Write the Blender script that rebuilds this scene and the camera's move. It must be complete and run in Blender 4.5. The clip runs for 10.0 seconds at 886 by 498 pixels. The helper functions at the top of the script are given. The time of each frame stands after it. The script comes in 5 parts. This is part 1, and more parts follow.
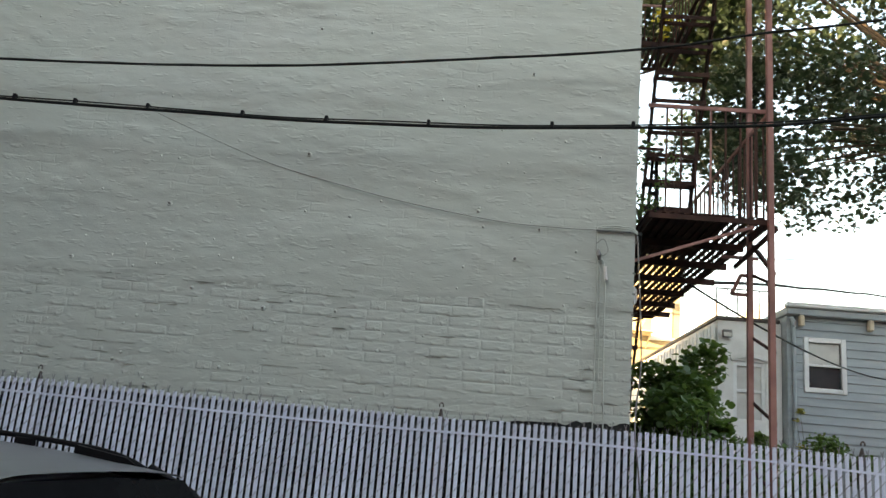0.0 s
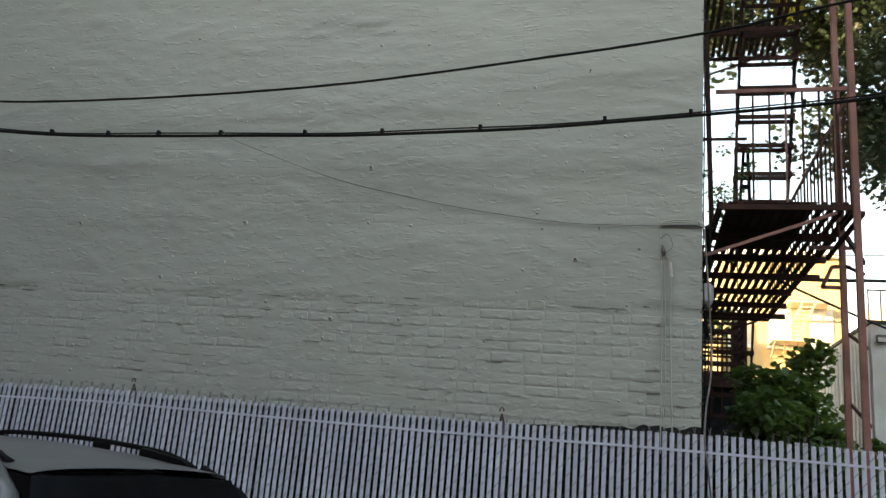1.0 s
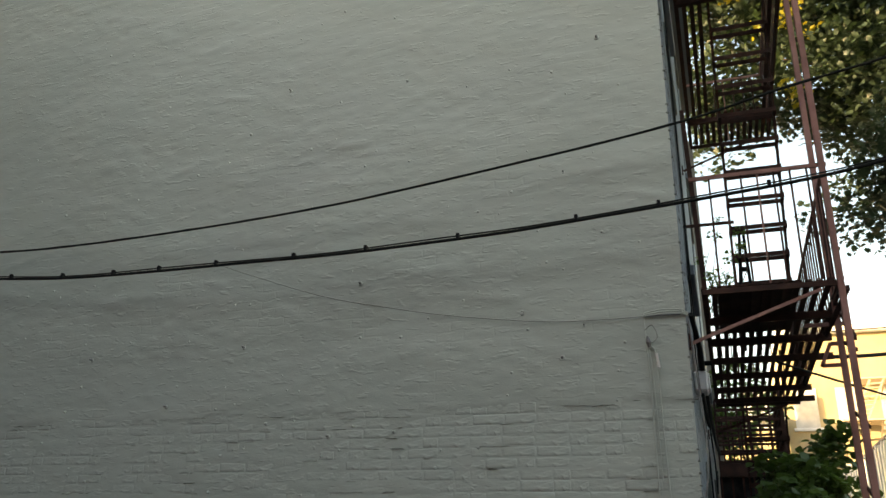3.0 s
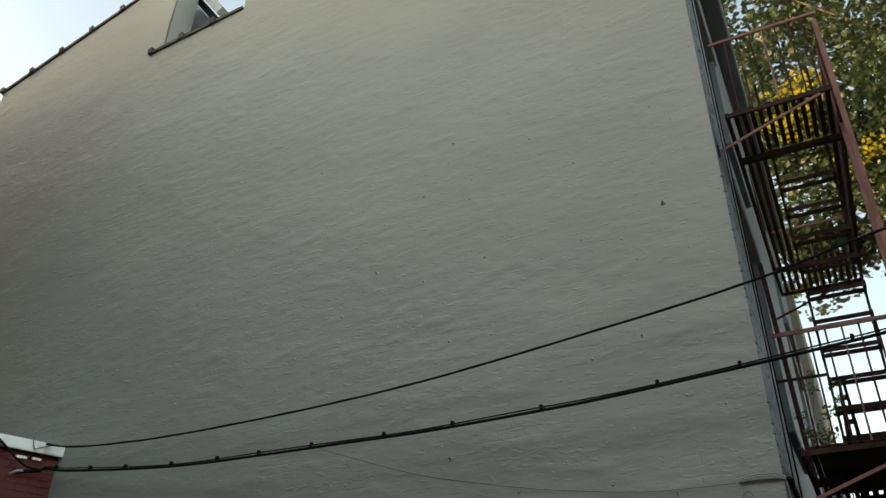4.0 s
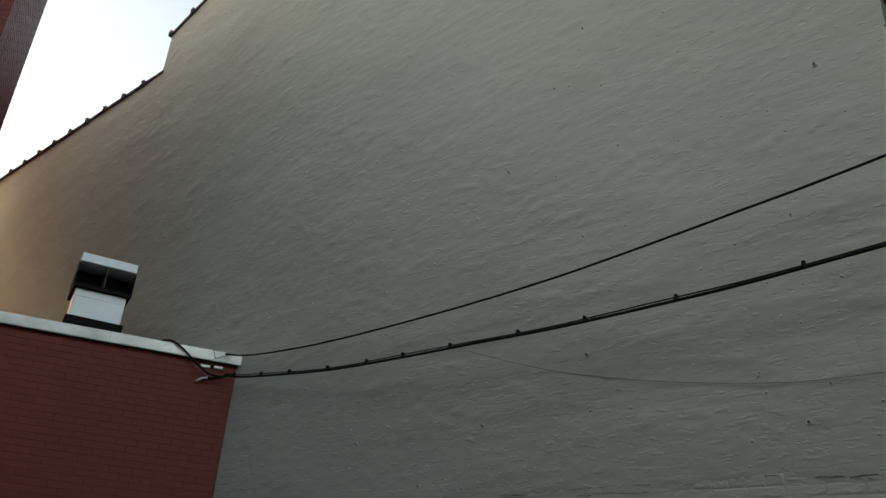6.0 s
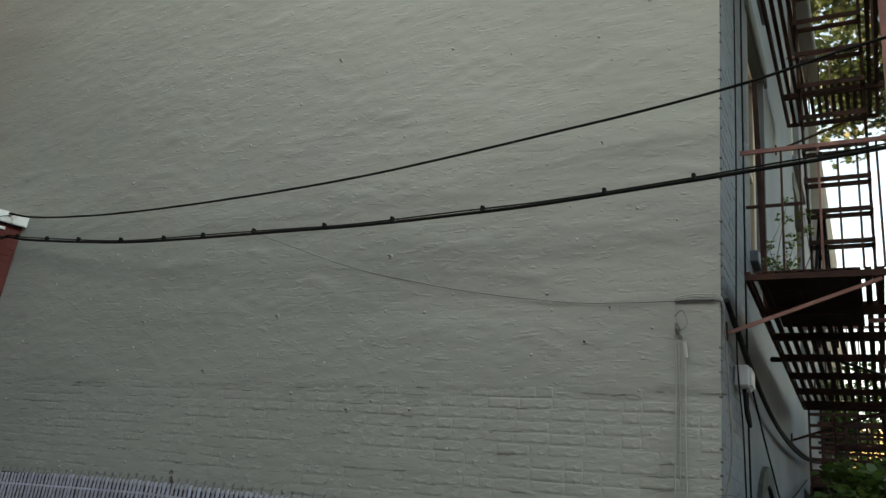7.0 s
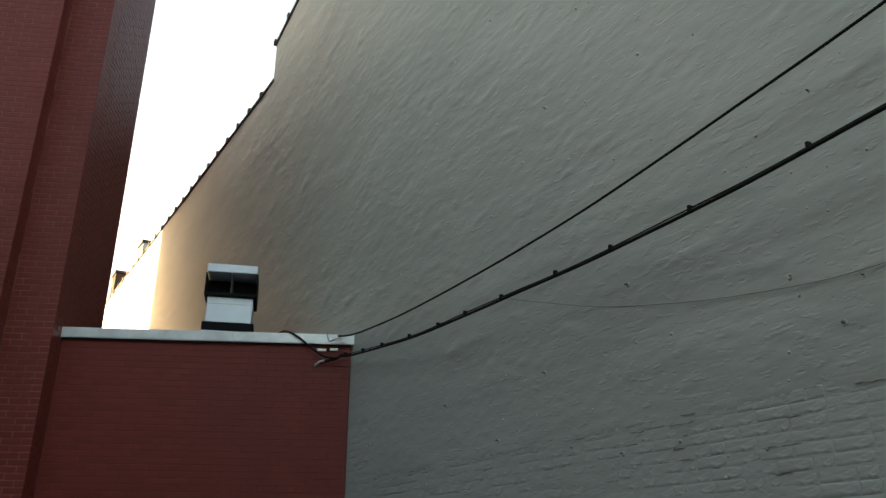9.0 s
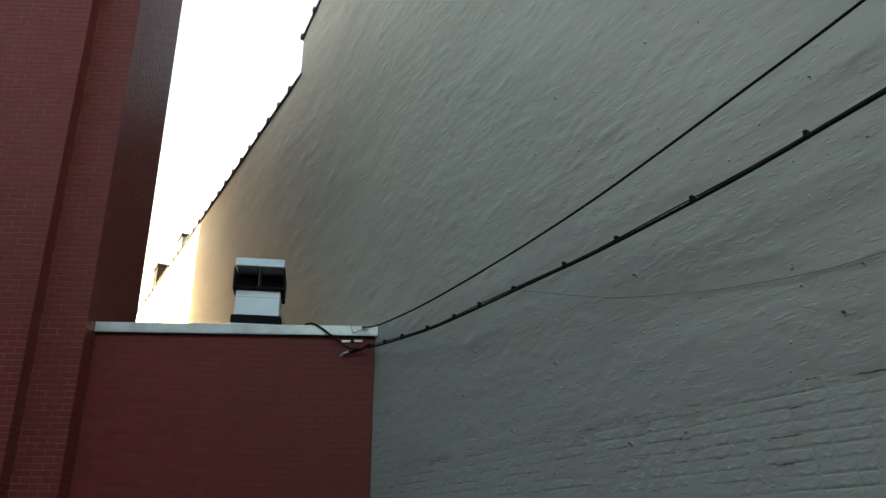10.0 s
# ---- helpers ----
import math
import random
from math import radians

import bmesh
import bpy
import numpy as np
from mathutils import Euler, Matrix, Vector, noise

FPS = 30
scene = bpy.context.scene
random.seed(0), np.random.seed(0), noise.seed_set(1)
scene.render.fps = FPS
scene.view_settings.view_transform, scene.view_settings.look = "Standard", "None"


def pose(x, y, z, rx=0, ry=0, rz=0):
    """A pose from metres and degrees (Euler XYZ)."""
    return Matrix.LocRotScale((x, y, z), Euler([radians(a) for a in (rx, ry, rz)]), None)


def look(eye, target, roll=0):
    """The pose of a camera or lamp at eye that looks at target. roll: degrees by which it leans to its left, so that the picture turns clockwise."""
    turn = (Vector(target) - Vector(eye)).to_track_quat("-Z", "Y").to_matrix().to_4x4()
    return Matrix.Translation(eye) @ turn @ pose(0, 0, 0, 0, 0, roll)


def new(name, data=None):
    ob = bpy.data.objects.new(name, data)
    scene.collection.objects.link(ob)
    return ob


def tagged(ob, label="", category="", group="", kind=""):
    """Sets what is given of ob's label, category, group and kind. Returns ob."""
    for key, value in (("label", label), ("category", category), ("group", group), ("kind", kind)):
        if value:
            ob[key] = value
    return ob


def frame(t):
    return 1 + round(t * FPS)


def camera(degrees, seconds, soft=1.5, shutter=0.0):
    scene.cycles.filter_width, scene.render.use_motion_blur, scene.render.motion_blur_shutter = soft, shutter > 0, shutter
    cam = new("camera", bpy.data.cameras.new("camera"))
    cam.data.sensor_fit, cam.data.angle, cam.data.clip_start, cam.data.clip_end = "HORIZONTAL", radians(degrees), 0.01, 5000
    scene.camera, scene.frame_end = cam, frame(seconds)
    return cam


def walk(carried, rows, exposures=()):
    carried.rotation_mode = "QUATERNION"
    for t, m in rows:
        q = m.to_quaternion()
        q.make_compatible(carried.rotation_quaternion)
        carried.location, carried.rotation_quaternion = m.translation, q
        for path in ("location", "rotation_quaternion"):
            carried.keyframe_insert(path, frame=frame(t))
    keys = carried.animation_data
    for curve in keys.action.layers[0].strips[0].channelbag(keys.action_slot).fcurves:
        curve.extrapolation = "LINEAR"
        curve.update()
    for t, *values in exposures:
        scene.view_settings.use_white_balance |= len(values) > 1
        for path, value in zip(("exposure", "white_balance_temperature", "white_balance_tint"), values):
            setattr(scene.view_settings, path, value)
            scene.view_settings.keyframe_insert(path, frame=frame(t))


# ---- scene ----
cam = camera(57.5, 10.0)
PATH = [
    (0, (-0.897, -5.143, 1.829), (-1.028, -3.205, 2.305), 5.1),
    (0.5, (-0.632, -5.046, 1.808), (-0.872, -3.12, 2.291), 4.5),
    (1, (-0.313, -5.036, 1.785), (-0.809, -3.162, 2.278), 5.0),
    (1.5, (-0.133, -5.016, 1.767), (-0.765, -3.187, 2.272), 5.1),
    (2, (-0.047, -4.975, 1.754), (-0.669, -3.148, 2.281), 3.8),
    (2.2, (-0.009, -4.956, 1.758), (-0.595, -3.123, 2.304), 3.6),
    (3.3, (0.205, -5.06, 1.815), (-0.45, -3.374, 2.668), 0.5),
    (3.5, (0.245, -5.13, 1.815), (-0.482, -3.517, 2.748), 1.4),
    (4, (0.378, -5.163, 1.85), (-0.404, -3.663, 2.916), 1.3),
    (4.2, (0.425, -5.13, 1.844), (-0.405, -3.685, 2.951), 2.2),
    (4.5, (0.482, -5.04, 1.82), (-0.466, -3.673, 2.93), 3.9),
    (5, (0.518, -4.963, 1.842), (-0.567, -3.607, 2.835), 3.2),
    (5.2, (0.518, -4.963, 1.84), (-0.614, -3.614, 2.79), 2.8),
    (6.3, (0.692, -4.664, 1.841), (-0.525, -3.306, 2.663), 4.2),
    (6.5, (0.701, -4.623, 1.84), (-0.451, -3.188, 2.621), 3.9),
    (6.8, (0.724, -4.573, 1.852), (-0.251, -2.966, 2.537), 6.3),
    (7, (0.724, -4.49, 1.856), (-0.199, -2.851, 2.535), 6.9),
    (7.2, (0.765, -4.389, 1.852), (-0.174, -2.763, 2.543), 6.7),
    (7.5, (0.843, -4.214, 1.839), (-0.221, -2.676, 2.551), 4.3),
    (7.7, (0.916, -4.085, 1.845), (-0.389, -2.748, 2.56), 3.3),
    (8, (1.018, -3.901, 1.861), (-0.437, -2.694, 2.515), -2.9),
    (8.2, (1.105, -3.835, 1.875), (-0.364, -2.644, 2.525), -4.8),
    (8.5, (1.23, -3.801, 1.893), (-0.261, -2.651, 2.566), -2.9),
    (9, (1.446, -3.711, 1.91), (-0.133, -2.734, 2.654), 0.1),
    (9.5, (1.558, -3.56, 1.912), (-0.074, -2.663, 2.642), 1.1),
    (10, (1.621, -3.547, 1.93), (-0.02, -2.654, 2.644), 0.3),
]
EXPOSURES = [(0.0, 3.32, 8600, 13), (1.0, 2.94, 8700, 13), (1.5, 2.79, 8700, 13), (2.0, 3.02, 8700, 13), (3.5, 2.42, 9300, 12), (4.0, 2.19, 8900, 12), (4.2, 1.95, 8700, 12), (4.5, 1.57, 8200, 13), (5.2, 1.62, 8200, 13), (6.3, 2.17, 9000, 12), (7.5, 2.8, 9300, 12), (8.2, 2.7, 9200, 12), (9.0, 2.13, 8200, 8), (9.5, 2.03, 7900, 4), (10.0, 2.15, 7800, 3)]
walk(cam, [(t, look(eye, target, roll)) for t, eye, target, roll in PATH], EXPOSURES)

# world, sun and light
SUN_AZ = math.atan2(-0.42, -0.90)          # where the sun stands, seen from the lot
SUN_EL = radians(9.5)
world = bpy.data.worlds.new("sky")
scene.world = world
world.use_nodes = True
wn = world.node_tree.nodes
sky = wn.new("ShaderNodeTexSky")
sky.sky_type, sky.sun_disc = "NISHITA", False
sky.sun_elevation, sky.sun_rotation = SUN_EL, math.pi / 2 - SUN_AZ
sky.air_density, sky.dust_density, sky.ozone_density = 1.0, 2.0, 1.0
wn["Background"].inputs["Strength"].default_value = 0.15
world.node_tree.links.new(sky.outputs[0], wn["Background"].inputs[0])
lamp = bpy.data.lights.new("sun", "SUN")
lamp.energy, lamp.angle, lamp.color = 3.4, radians(0.6), (1.0, 0.80, 0.52)
sun = new("sun", lamp)
sun.matrix_world = look((math.cos(SUN_EL) * math.cos(SUN_AZ) * 60, math.cos(SUN_EL) * math.sin(SUN_AZ) * 60, math.sin(SUN_EL) * 60), (0, 0, 0))

GROUND = 0.17


# ---- materials ----
def material(name, color, color2=None, rough=0.8, metal=0.0, scale=3.0, fine=40.0, bump=0.3, dist=0.01, spread=0.0, stain=None, stain_scale=0.6, stretch=(1, 1, 1), stain_amount=0.5):
    """A painted or raw surface: two scales of mottling, a fine relief, and stains of their own shape."""
    m = bpy.data.materials.new(name)
    m.use_nodes = True
    nt = m.node_tree
    b = nt.nodes["Principled BSDF"]
    b.inputs["Roughness"].default_value, b.inputs["Metallic"].default_value = rough, metal
    tc = nt.nodes.new("ShaderNodeTexCoord")
    mp = nt.nodes.new("ShaderNodeMapping")
    mp.inputs["Scale"].default_value = stretch
    nt.links.new(tc.outputs["Object"], mp.inputs[0])
    geo = nt.nodes.new("ShaderNodeObjectInfo")

    def tex(s, detail=5.0):
        n = nt.nodes.new("ShaderNodeTexNoise")
        n.inputs["Scale"].default_value, n.inputs["Detail"].default_value = s, detail
        nt.links.new(mp.outputs[0], n.inputs["Vector"])
        return n

    def mixed(fac, a, c, lo=0.35, hi=0.65):
        r = nt.nodes.new("ShaderNodeMapRange")
        r.inputs[1].default_value, r.inputs[2].default_value = lo, hi
        nt.links.new(fac, r.inputs[0])
        x = nt.nodes.new("ShaderNodeMix")
        x.data_type = "RGBA"
        nt.links.new(r.outputs[0], x.inputs[0])
        for slot, v in ((6, a), (7, c)):
            if isinstance(v, tuple):
                x.inputs[slot].default_value = (*v, 1)
            else:
                nt.links.new(v, x.inputs[slot])
        return x.outputs[2]

    color2 = color2 or tuple(c * 0.8 for c in color)
    out = mixed(tex(scale).outputs["Fac"], color, color2)
    if stain:
        st = nt.nodes.new("ShaderNodeMix")
        st.data_type = "RGBA"
        r = nt.nodes.new("ShaderNodeMapRange")
        r.inputs[1].default_value, r.inputs[2].default_value, r.inputs[4].default_value = 0.52, 0.75, stain_amount
        nt.links.new(tex(stain_scale, 7.0).outputs["Fac"], r.inputs[0])
        nt.links.new(r.outputs[0], st.inputs[0])
        nt.links.new(out, st.inputs[6])
        st.inputs[7].default_value = (*stain, 1)
        out = st.outputs[2]
    if spread:
        hs = nt.nodes.new("ShaderNodeHueSaturation")
        r = nt.nodes.new("ShaderNodeMapRange")
        r.inputs[3].default_value, r.inputs[4].default_value = 1 - spread, 1 + spread
        nt.links.new(geo.outputs["Random"], r.inputs[0])
        nt.links.new(r.outputs[0], hs.inputs["Value"])
        nt.links.new(out, hs.inputs["Color"])
        out = hs.outputs[0]
    nt.links.new(out, b.inputs["Base Color"])
    if bump:
        bp = nt.nodes.new("ShaderNodeBump")
        bp.inputs["Strength"].default_value, bp.inputs["Distance"].default_value = bump, dist
        ft = tex(fine, 8.0)
        ft.inputs["Roughness"].default_value = 0.62
        nt.links.new(ft.outputs["Fac"], bp.inputs["Height"])
        nt.links.new(bp.outputs[0], b.inputs["Normal"])
    return m


M_WALL = material("green_grey_paint", (0.405, 0.43, 0.375), (0.37, 0.395, 0.345), rough=0.5, scale=0.9, fine=16.0, bump=0.13, dist=0.02, stain=(0.34, 0.355, 0.325), stain_scale=0.7, stretch=(0.7, 1, 1.3))
M_WALLBRICK = material("green_grey_painted_brick", (0.405, 0.43, 0.375), (0.37, 0.395, 0.345), rough=0.5, scale=0.9, fine=16.0, bump=0.3, dist=0.02, stain=(0.34, 0.355, 0.325), stain_scale=0.7, stretch=(0.7, 1, 1.3))
M_FACADE = material("blue_grey_paint", (0.19, 0.217, 0.24), (0.155, 0.178, 0.196), rough=0.6, scale=1.2, fine=25, bump=0.4, stain=(0.15, 0.17, 0.18), stain_scale=0.8, spread=0.06)
M_RED = material("red_brick_paint", (0.195, 0.030, 0.023), (0.172, 0.027, 0.021), rough=0.42, scale=3, fine=50, bump=0.4, spread=0.1, stain=(0.165, 0.032, 0.027), stain_scale=0.9)
M_REDJOINT = material("red_mortar", (0.22, 0.038, 0.03), (0.185, 0.03, 0.024), rough=0.85, scale=8, fine=70, bump=0.4)
M_PINKJOINT = material("faded_red_mortar", (0.31, 0.115, 0.092), (0.18, 0.045, 0.037), rough=0.85, scale=5, fine=70, bump=0.4)
M_TAR_SHADE = material("tar_coating_and_shade", (0.014, 0.014, 0.014), (0.03, 0.03, 0.028), rough=0.7, scale=9, fine=40, bump=0.8)
M_COPING = material("dark_clay_coping", (0.05, 0.045, 0.042), (0.09, 0.07, 0.06), rough=0.7, scale=5, fine=40)
M_ZINC = material("galvanised_flashing", (0.76, 0.76, 0.74), (0.56, 0.56, 0.55), rough=0.42, metal=0.6, scale=4, fine=30, bump=0.15, stain=(0.35, 0.34, 0.32), stain_scale=2.5)
M_WHITE = material("white_paint", (0.78, 0.78, 0.76), (0.68, 0.68, 0.66), rough=0.5, scale=4, fine=50, bump=0.15, stain=(0.5, 0.48, 0.44), stain_scale=1.5)
M_SLAT = material("pale_lilac_slat", (0.70, 0.74, 0.84), (0.59, 0.625, 0.72), rough=0.5, scale=5, fine=40, bump=0.1, spread=0.1, stain=(0.40, 0.40, 0.46), stain_scale=4)
M_WIRE = material("galvanised_wire", (0.25, 0.25, 0.26), rough=0.45, metal=0.8, scale=20, fine=60, bump=0.1)
M_POST = material("weathered_fence_steel", (0.12, 0.12, 0.12), (0.2, 0.19, 0.18), rough=0.5, metal=0.6, scale=10)
M_CABLE = material("black_cable", (0.008, 0.009, 0.008), (0.014, 0.015, 0.014), rough=0.75, scale=12, fine=80, bump=0.2)
M_PAINTWIRE = material("painted_wire", (0.23, 0.235, 0.21), rough=0.6, scale=12)
M_IRON = material("dark_rusted_iron", (0.045, 0.026, 0.022), (0.085, 0.042, 0.032), rough=0.75, metal=0.2, scale=7, fine=50, bump=0.5)
M_SALMON = material("faded_red_oxide_paint", (0.33, 0.155, 0.125), (0.22, 0.09, 0.07), rough=0.65, scale=5, fine=40, bump=0.4, stain=(0.12, 0.055, 0.04), stain_scale=3)
M_GLASS = material("dark_window_glass", (0.03, 0.035, 0.04), (0.05, 0.055, 0.06), rough=0.08, scale=2, bump=0.05)
M_BLIND = material("window_blind", (0.62, 0.60, 0.56), rough=0.8, scale=3)
M_CREAM = material("cream_frame_paint", (0.62, 0.52, 0.38), (0.5, 0.41, 0.3), rough=0.6, scale=6)
M_GREYBOARD = material("grey_siding", (0.33, 0.365, 0.375), (0.28, 0.31, 0.32), rough=0.6, scale=3, fine=30, bump=0.2, spread=0.06, stretch=(0.4, 1, 3))
M_WHITEBRICK = material("whitewashed_masonry", (0.84, 0.82, 0.79), (0.74, 0.72, 0.69), rough=0.85, scale=2, fine=20, bump=0.5, stain=(0.4, 0.38, 0.34), stain_scale=1.2)
M_STUCCO = material("cream_stucco", (0.46, 0.37, 0.22), (0.40, 0.32, 0.19), rough=0.85, scale=1.0, fine=10, bump=0.4)
M_ASPHALT = material("asphalt", (0.05, 0.05, 0.05), (0.075, 0.074, 0.07), rough=0.9, scale=1.5, fine=120, bump=0.5)
M_SOIL = material("yard_soil", (0.07, 0.055, 0.04), (0.05, 0.05, 0.03), rough=0.95, scale=2, fine=40, bump=0.8)
M_LEAF = material("leaf_green", (0.033, 0.056, 0.032), (0.022, 0.038, 0.024), rough=0.5, scale=6, bump=0.0)
M_LEAF2 = material("shrub_leaf_green", (0.085, 0.16, 0.04), (0.055, 0.11, 0.03), rough=0.5, scale=6, bump=0.0)
M_BARK = material("bark", (0.10, 0.075, 0.055), (0.06, 0.045, 0.035), rough=0.95, scale=8, fine=30, bump=1.0, stretch=(1, 1, 0.25))
M_CAR = material("grey_car_paint", (0.16, 0.165, 0.17), (0.15, 0.155, 0.16), rough=0.28, metal=0.5, scale=30, bump=0.0)
M_CARBLACK = material("black_car_plastic", (0.006, 0.006, 0.007), rough=0.6, scale=20, bump=0.05)
M_CARGLASS = material("tinted_car_glass", (0.006, 0.006, 0.007), rough=0.06, scale=20, bump=0.0)
M_TYRE = material("tyre_rubber", (0.02, 0.02, 0.02), rough=0.85, scale=20)
M_LAMPRED = material("tail_lamp_plastic", (0.25, 0.01, 0.01), rough=0.2, scale=20, bump=0.0)
M_ROOF = material("roof_felt", (0.10, 0.10, 0.10), (0.16, 0.16, 0.155), rough=0.9, scale=2)
M_SKYLIGHT = material("bluish_metal_panel", (0.36, 0.43, 0.52), (0.31, 0.38, 0.46), rough=0.4, metal=0.3, scale=3)
M_BLUEWHITE = material("bluish_white_sheet_metal", (0.80, 0.86, 0.92), (0.74, 0.80, 0.86), rough=0.35, metal=0.1, scale=3, fine=20, bump=0.1, stain=(0.55, 0.58, 0.6), stain_scale=2)
M_GAP_SHADE = material("mortar_gap_and_notch_shade", (0.06, 0.065, 0.058), (0.18, 0.19, 0.165), rough=0.95, scale=20)
M_YELLOWLEAF = material("yellow_green_and_sunlit_leaf", (0.30, 0.25, 0.03), (0.16, 0.19, 0.03), rough=0.5, scale=6, bump=0.0)
M_NEIGHBOUR = material("weathered_cream_masonry", (0.34, 0.305, 0.27), (0.27, 0.24, 0.21), rough=0.9, scale=1.5, fine=14, bump=0.5, stain=(0.2, 0.18, 0.16), stain_scale=0.9)
M_LINTEL = material("dark_green_grey_lintel", (0.055, 0.068, 0.06), (0.085, 0.095, 0.085), rough=0.75, scale=6, fine=40, bump=0.5)
M_NEARBLACK = material("near_black", (0.012, 0.012, 0.013), rough=0.8, scale=6)

def paint_relief(m, brick=0.0016, lumps=0.0042, knobs=0.0040):
    """Thick old paint: soft lumps, sparse knobs, and courses that show faintly here and there."""
    nt = m.node_tree
    b = nt.nodes["Principled BSDF"]
    last = b.inputs["Normal"].links[0].from_node.outputs[0]
    tc = nt.nodes.new("ShaderNodeTexCoord")

    def grain(scale, detail, stretch, lo, hi):
        mp = nt.nodes.new("ShaderNodeMapping")
        mp.inputs["Scale"].default_value = stretch
        nt.links.new(tc.outputs["Object"], mp.inputs[0])
        n = nt.nodes.new("ShaderNodeTexNoise")
        n.inputs["Scale"].default_value, n.inputs["Detail"].default_value, n.inputs["Distortion"].default_value = scale, detail, 0.15
        nt.links.new(mp.outputs[0], n.inputs["Vector"])
        r = nt.nodes.new("ShaderNodeMapRange")
        r.inputs[1].default_value, r.inputs[2].default_value = lo, hi
        nt.links.new(n.outputs["Fac"], r.inputs[0])
        return n, r.outputs[0]

    def push(height, distance, strength=1.0):
        nonlocal last
        bp = nt.nodes.new("ShaderNodeBump")
        bp.inputs["Distance"].default_value = distance
        if isinstance(strength, float):
            bp.inputs["Strength"].default_value = strength
        else:
            nt.links.new(strength, bp.inputs["Strength"])
        nt.links.new(height, bp.inputs["Height"])
        nt.links.new(last, bp.inputs["Normal"])
        last = bp.outputs[0]

    patch = grain(0.9, 4.0, (0.7, 1, 1), 0.36, 0.66)[1]
    push(grain(6.0, 2.5, (0.7, 1, 1.5), 0.25, 0.75)[1], lumps * 1.25, patch)
    push(grain(15.0, 2.0, (0.55, 1, 1.5), 0.58, 0.80)[1], knobs, 0.8)
    push(grain(18.0, 1.5, (0.6, 1, 1.4), 0.36, 0.18)[1], -knobs, 0.7)
    if brick:
        sep = nt.nodes.new("ShaderNodeSeparateXYZ")
        com = nt.nodes.new("ShaderNodeCombineXYZ")
        nt.links.new(tc.outputs["Object"], sep.inputs[0])
        nt.links.new(sep.outputs["X"], com.inputs["X"])
        nt.links.new(sep.outputs["Z"], com.inputs["Y"])
        wob, _ = grain(4.0, 5.0, (1, 1, 1), 0.0, 1.0)
        mix = nt.nodes.new("ShaderNodeVectorMath")
        mix.operation = "MULTIPLY_ADD"
        mix.inputs[1].default_value = (0.09, 0.09, 0.0)
        nt.links.new(wob.outputs["Color"], mix.inputs[0])
        nt.links.new(com.outputs[0], mix.inputs[2])
        br = nt.nodes.new("ShaderNodeTexBrick")
        br.inputs["Scale"].default_value = 1.0
        br.inputs["Brick Width"].default_value, br.inputs["Row Height"].default_value = 0.212, COURSE
        br.inputs["Mortar Size"].default_value, br.inputs["Mortar Smooth"].default_value = 0.012, 1.0
        br.inputs["Color1"].default_value, br.inputs["Color2"].default_value, br.inputs["Mortar"].default_value = (1, 1, 1, 1), (0.75, 0.75, 0.75, 1), (0, 0, 0, 1)
        nt.links.new(mix.outputs[0], br.inputs["Vector"])
        push(br.outputs["Color"], brick, grain(2.2, 4.0, (1, 1, 1), 0.5, 0.72)[1])
    nt.links.new(last, b.inputs["Normal"])


COURSE = 0.068
paint_relief(M_WALL)
paint_relief(M_WALLBRICK, 0.0, 0.005, 0.006)
for dull in (M_CABLE, M_CARGLASS, M_CARBLACK, M_IRON, M_NEARBLACK, M_TAR_SHADE):
    dull.node_tree.nodes["Principled BSDF"].inputs["Specular IOR Level"].default_value = 0.12


for matt, gloss in ((M_REDJOINT, 0.22), (M_RED, 0.28), (M_FACADE, 0.12), (M_NEIGHBOUR, 0.1)):
    matt.node_tree.nodes["Principled BSDF"].inputs["Specular IOR Level"].default_value = gloss
M_CARGLASS.node_tree.nodes["Principled BSDF"].inputs["Specular IOR Level"].default_value = 0.03


def leafy(m, glow, share=0.38):
    """Lets light through the leaves from behind."""
    nt = m.node_tree
    b = nt.nodes["Principled BSDF"]
    tr = nt.nodes.new("ShaderNodeBsdfTranslucent")
    tr.inputs[0].default_value = (*glow, 1)
    mx = nt.nodes.new("ShaderNodeMixShader")
    mx.inputs[0].default_value = share
    nt.links.new(b.outputs[0], mx.inputs[1])
    nt.links.new(tr.outputs[0], mx.inputs[2])
    nt.links.new(mx.outputs[0], nt.nodes["Material Output"].inputs[0])


leafy(M_LEAF, (0.045, 0.078, 0.03), 0.26)
leafy(M_LEAF2, (0.14, 0.22, 0.04))
leafy(M_YELLOWLEAF, (0.42, 0.34, 0.03))


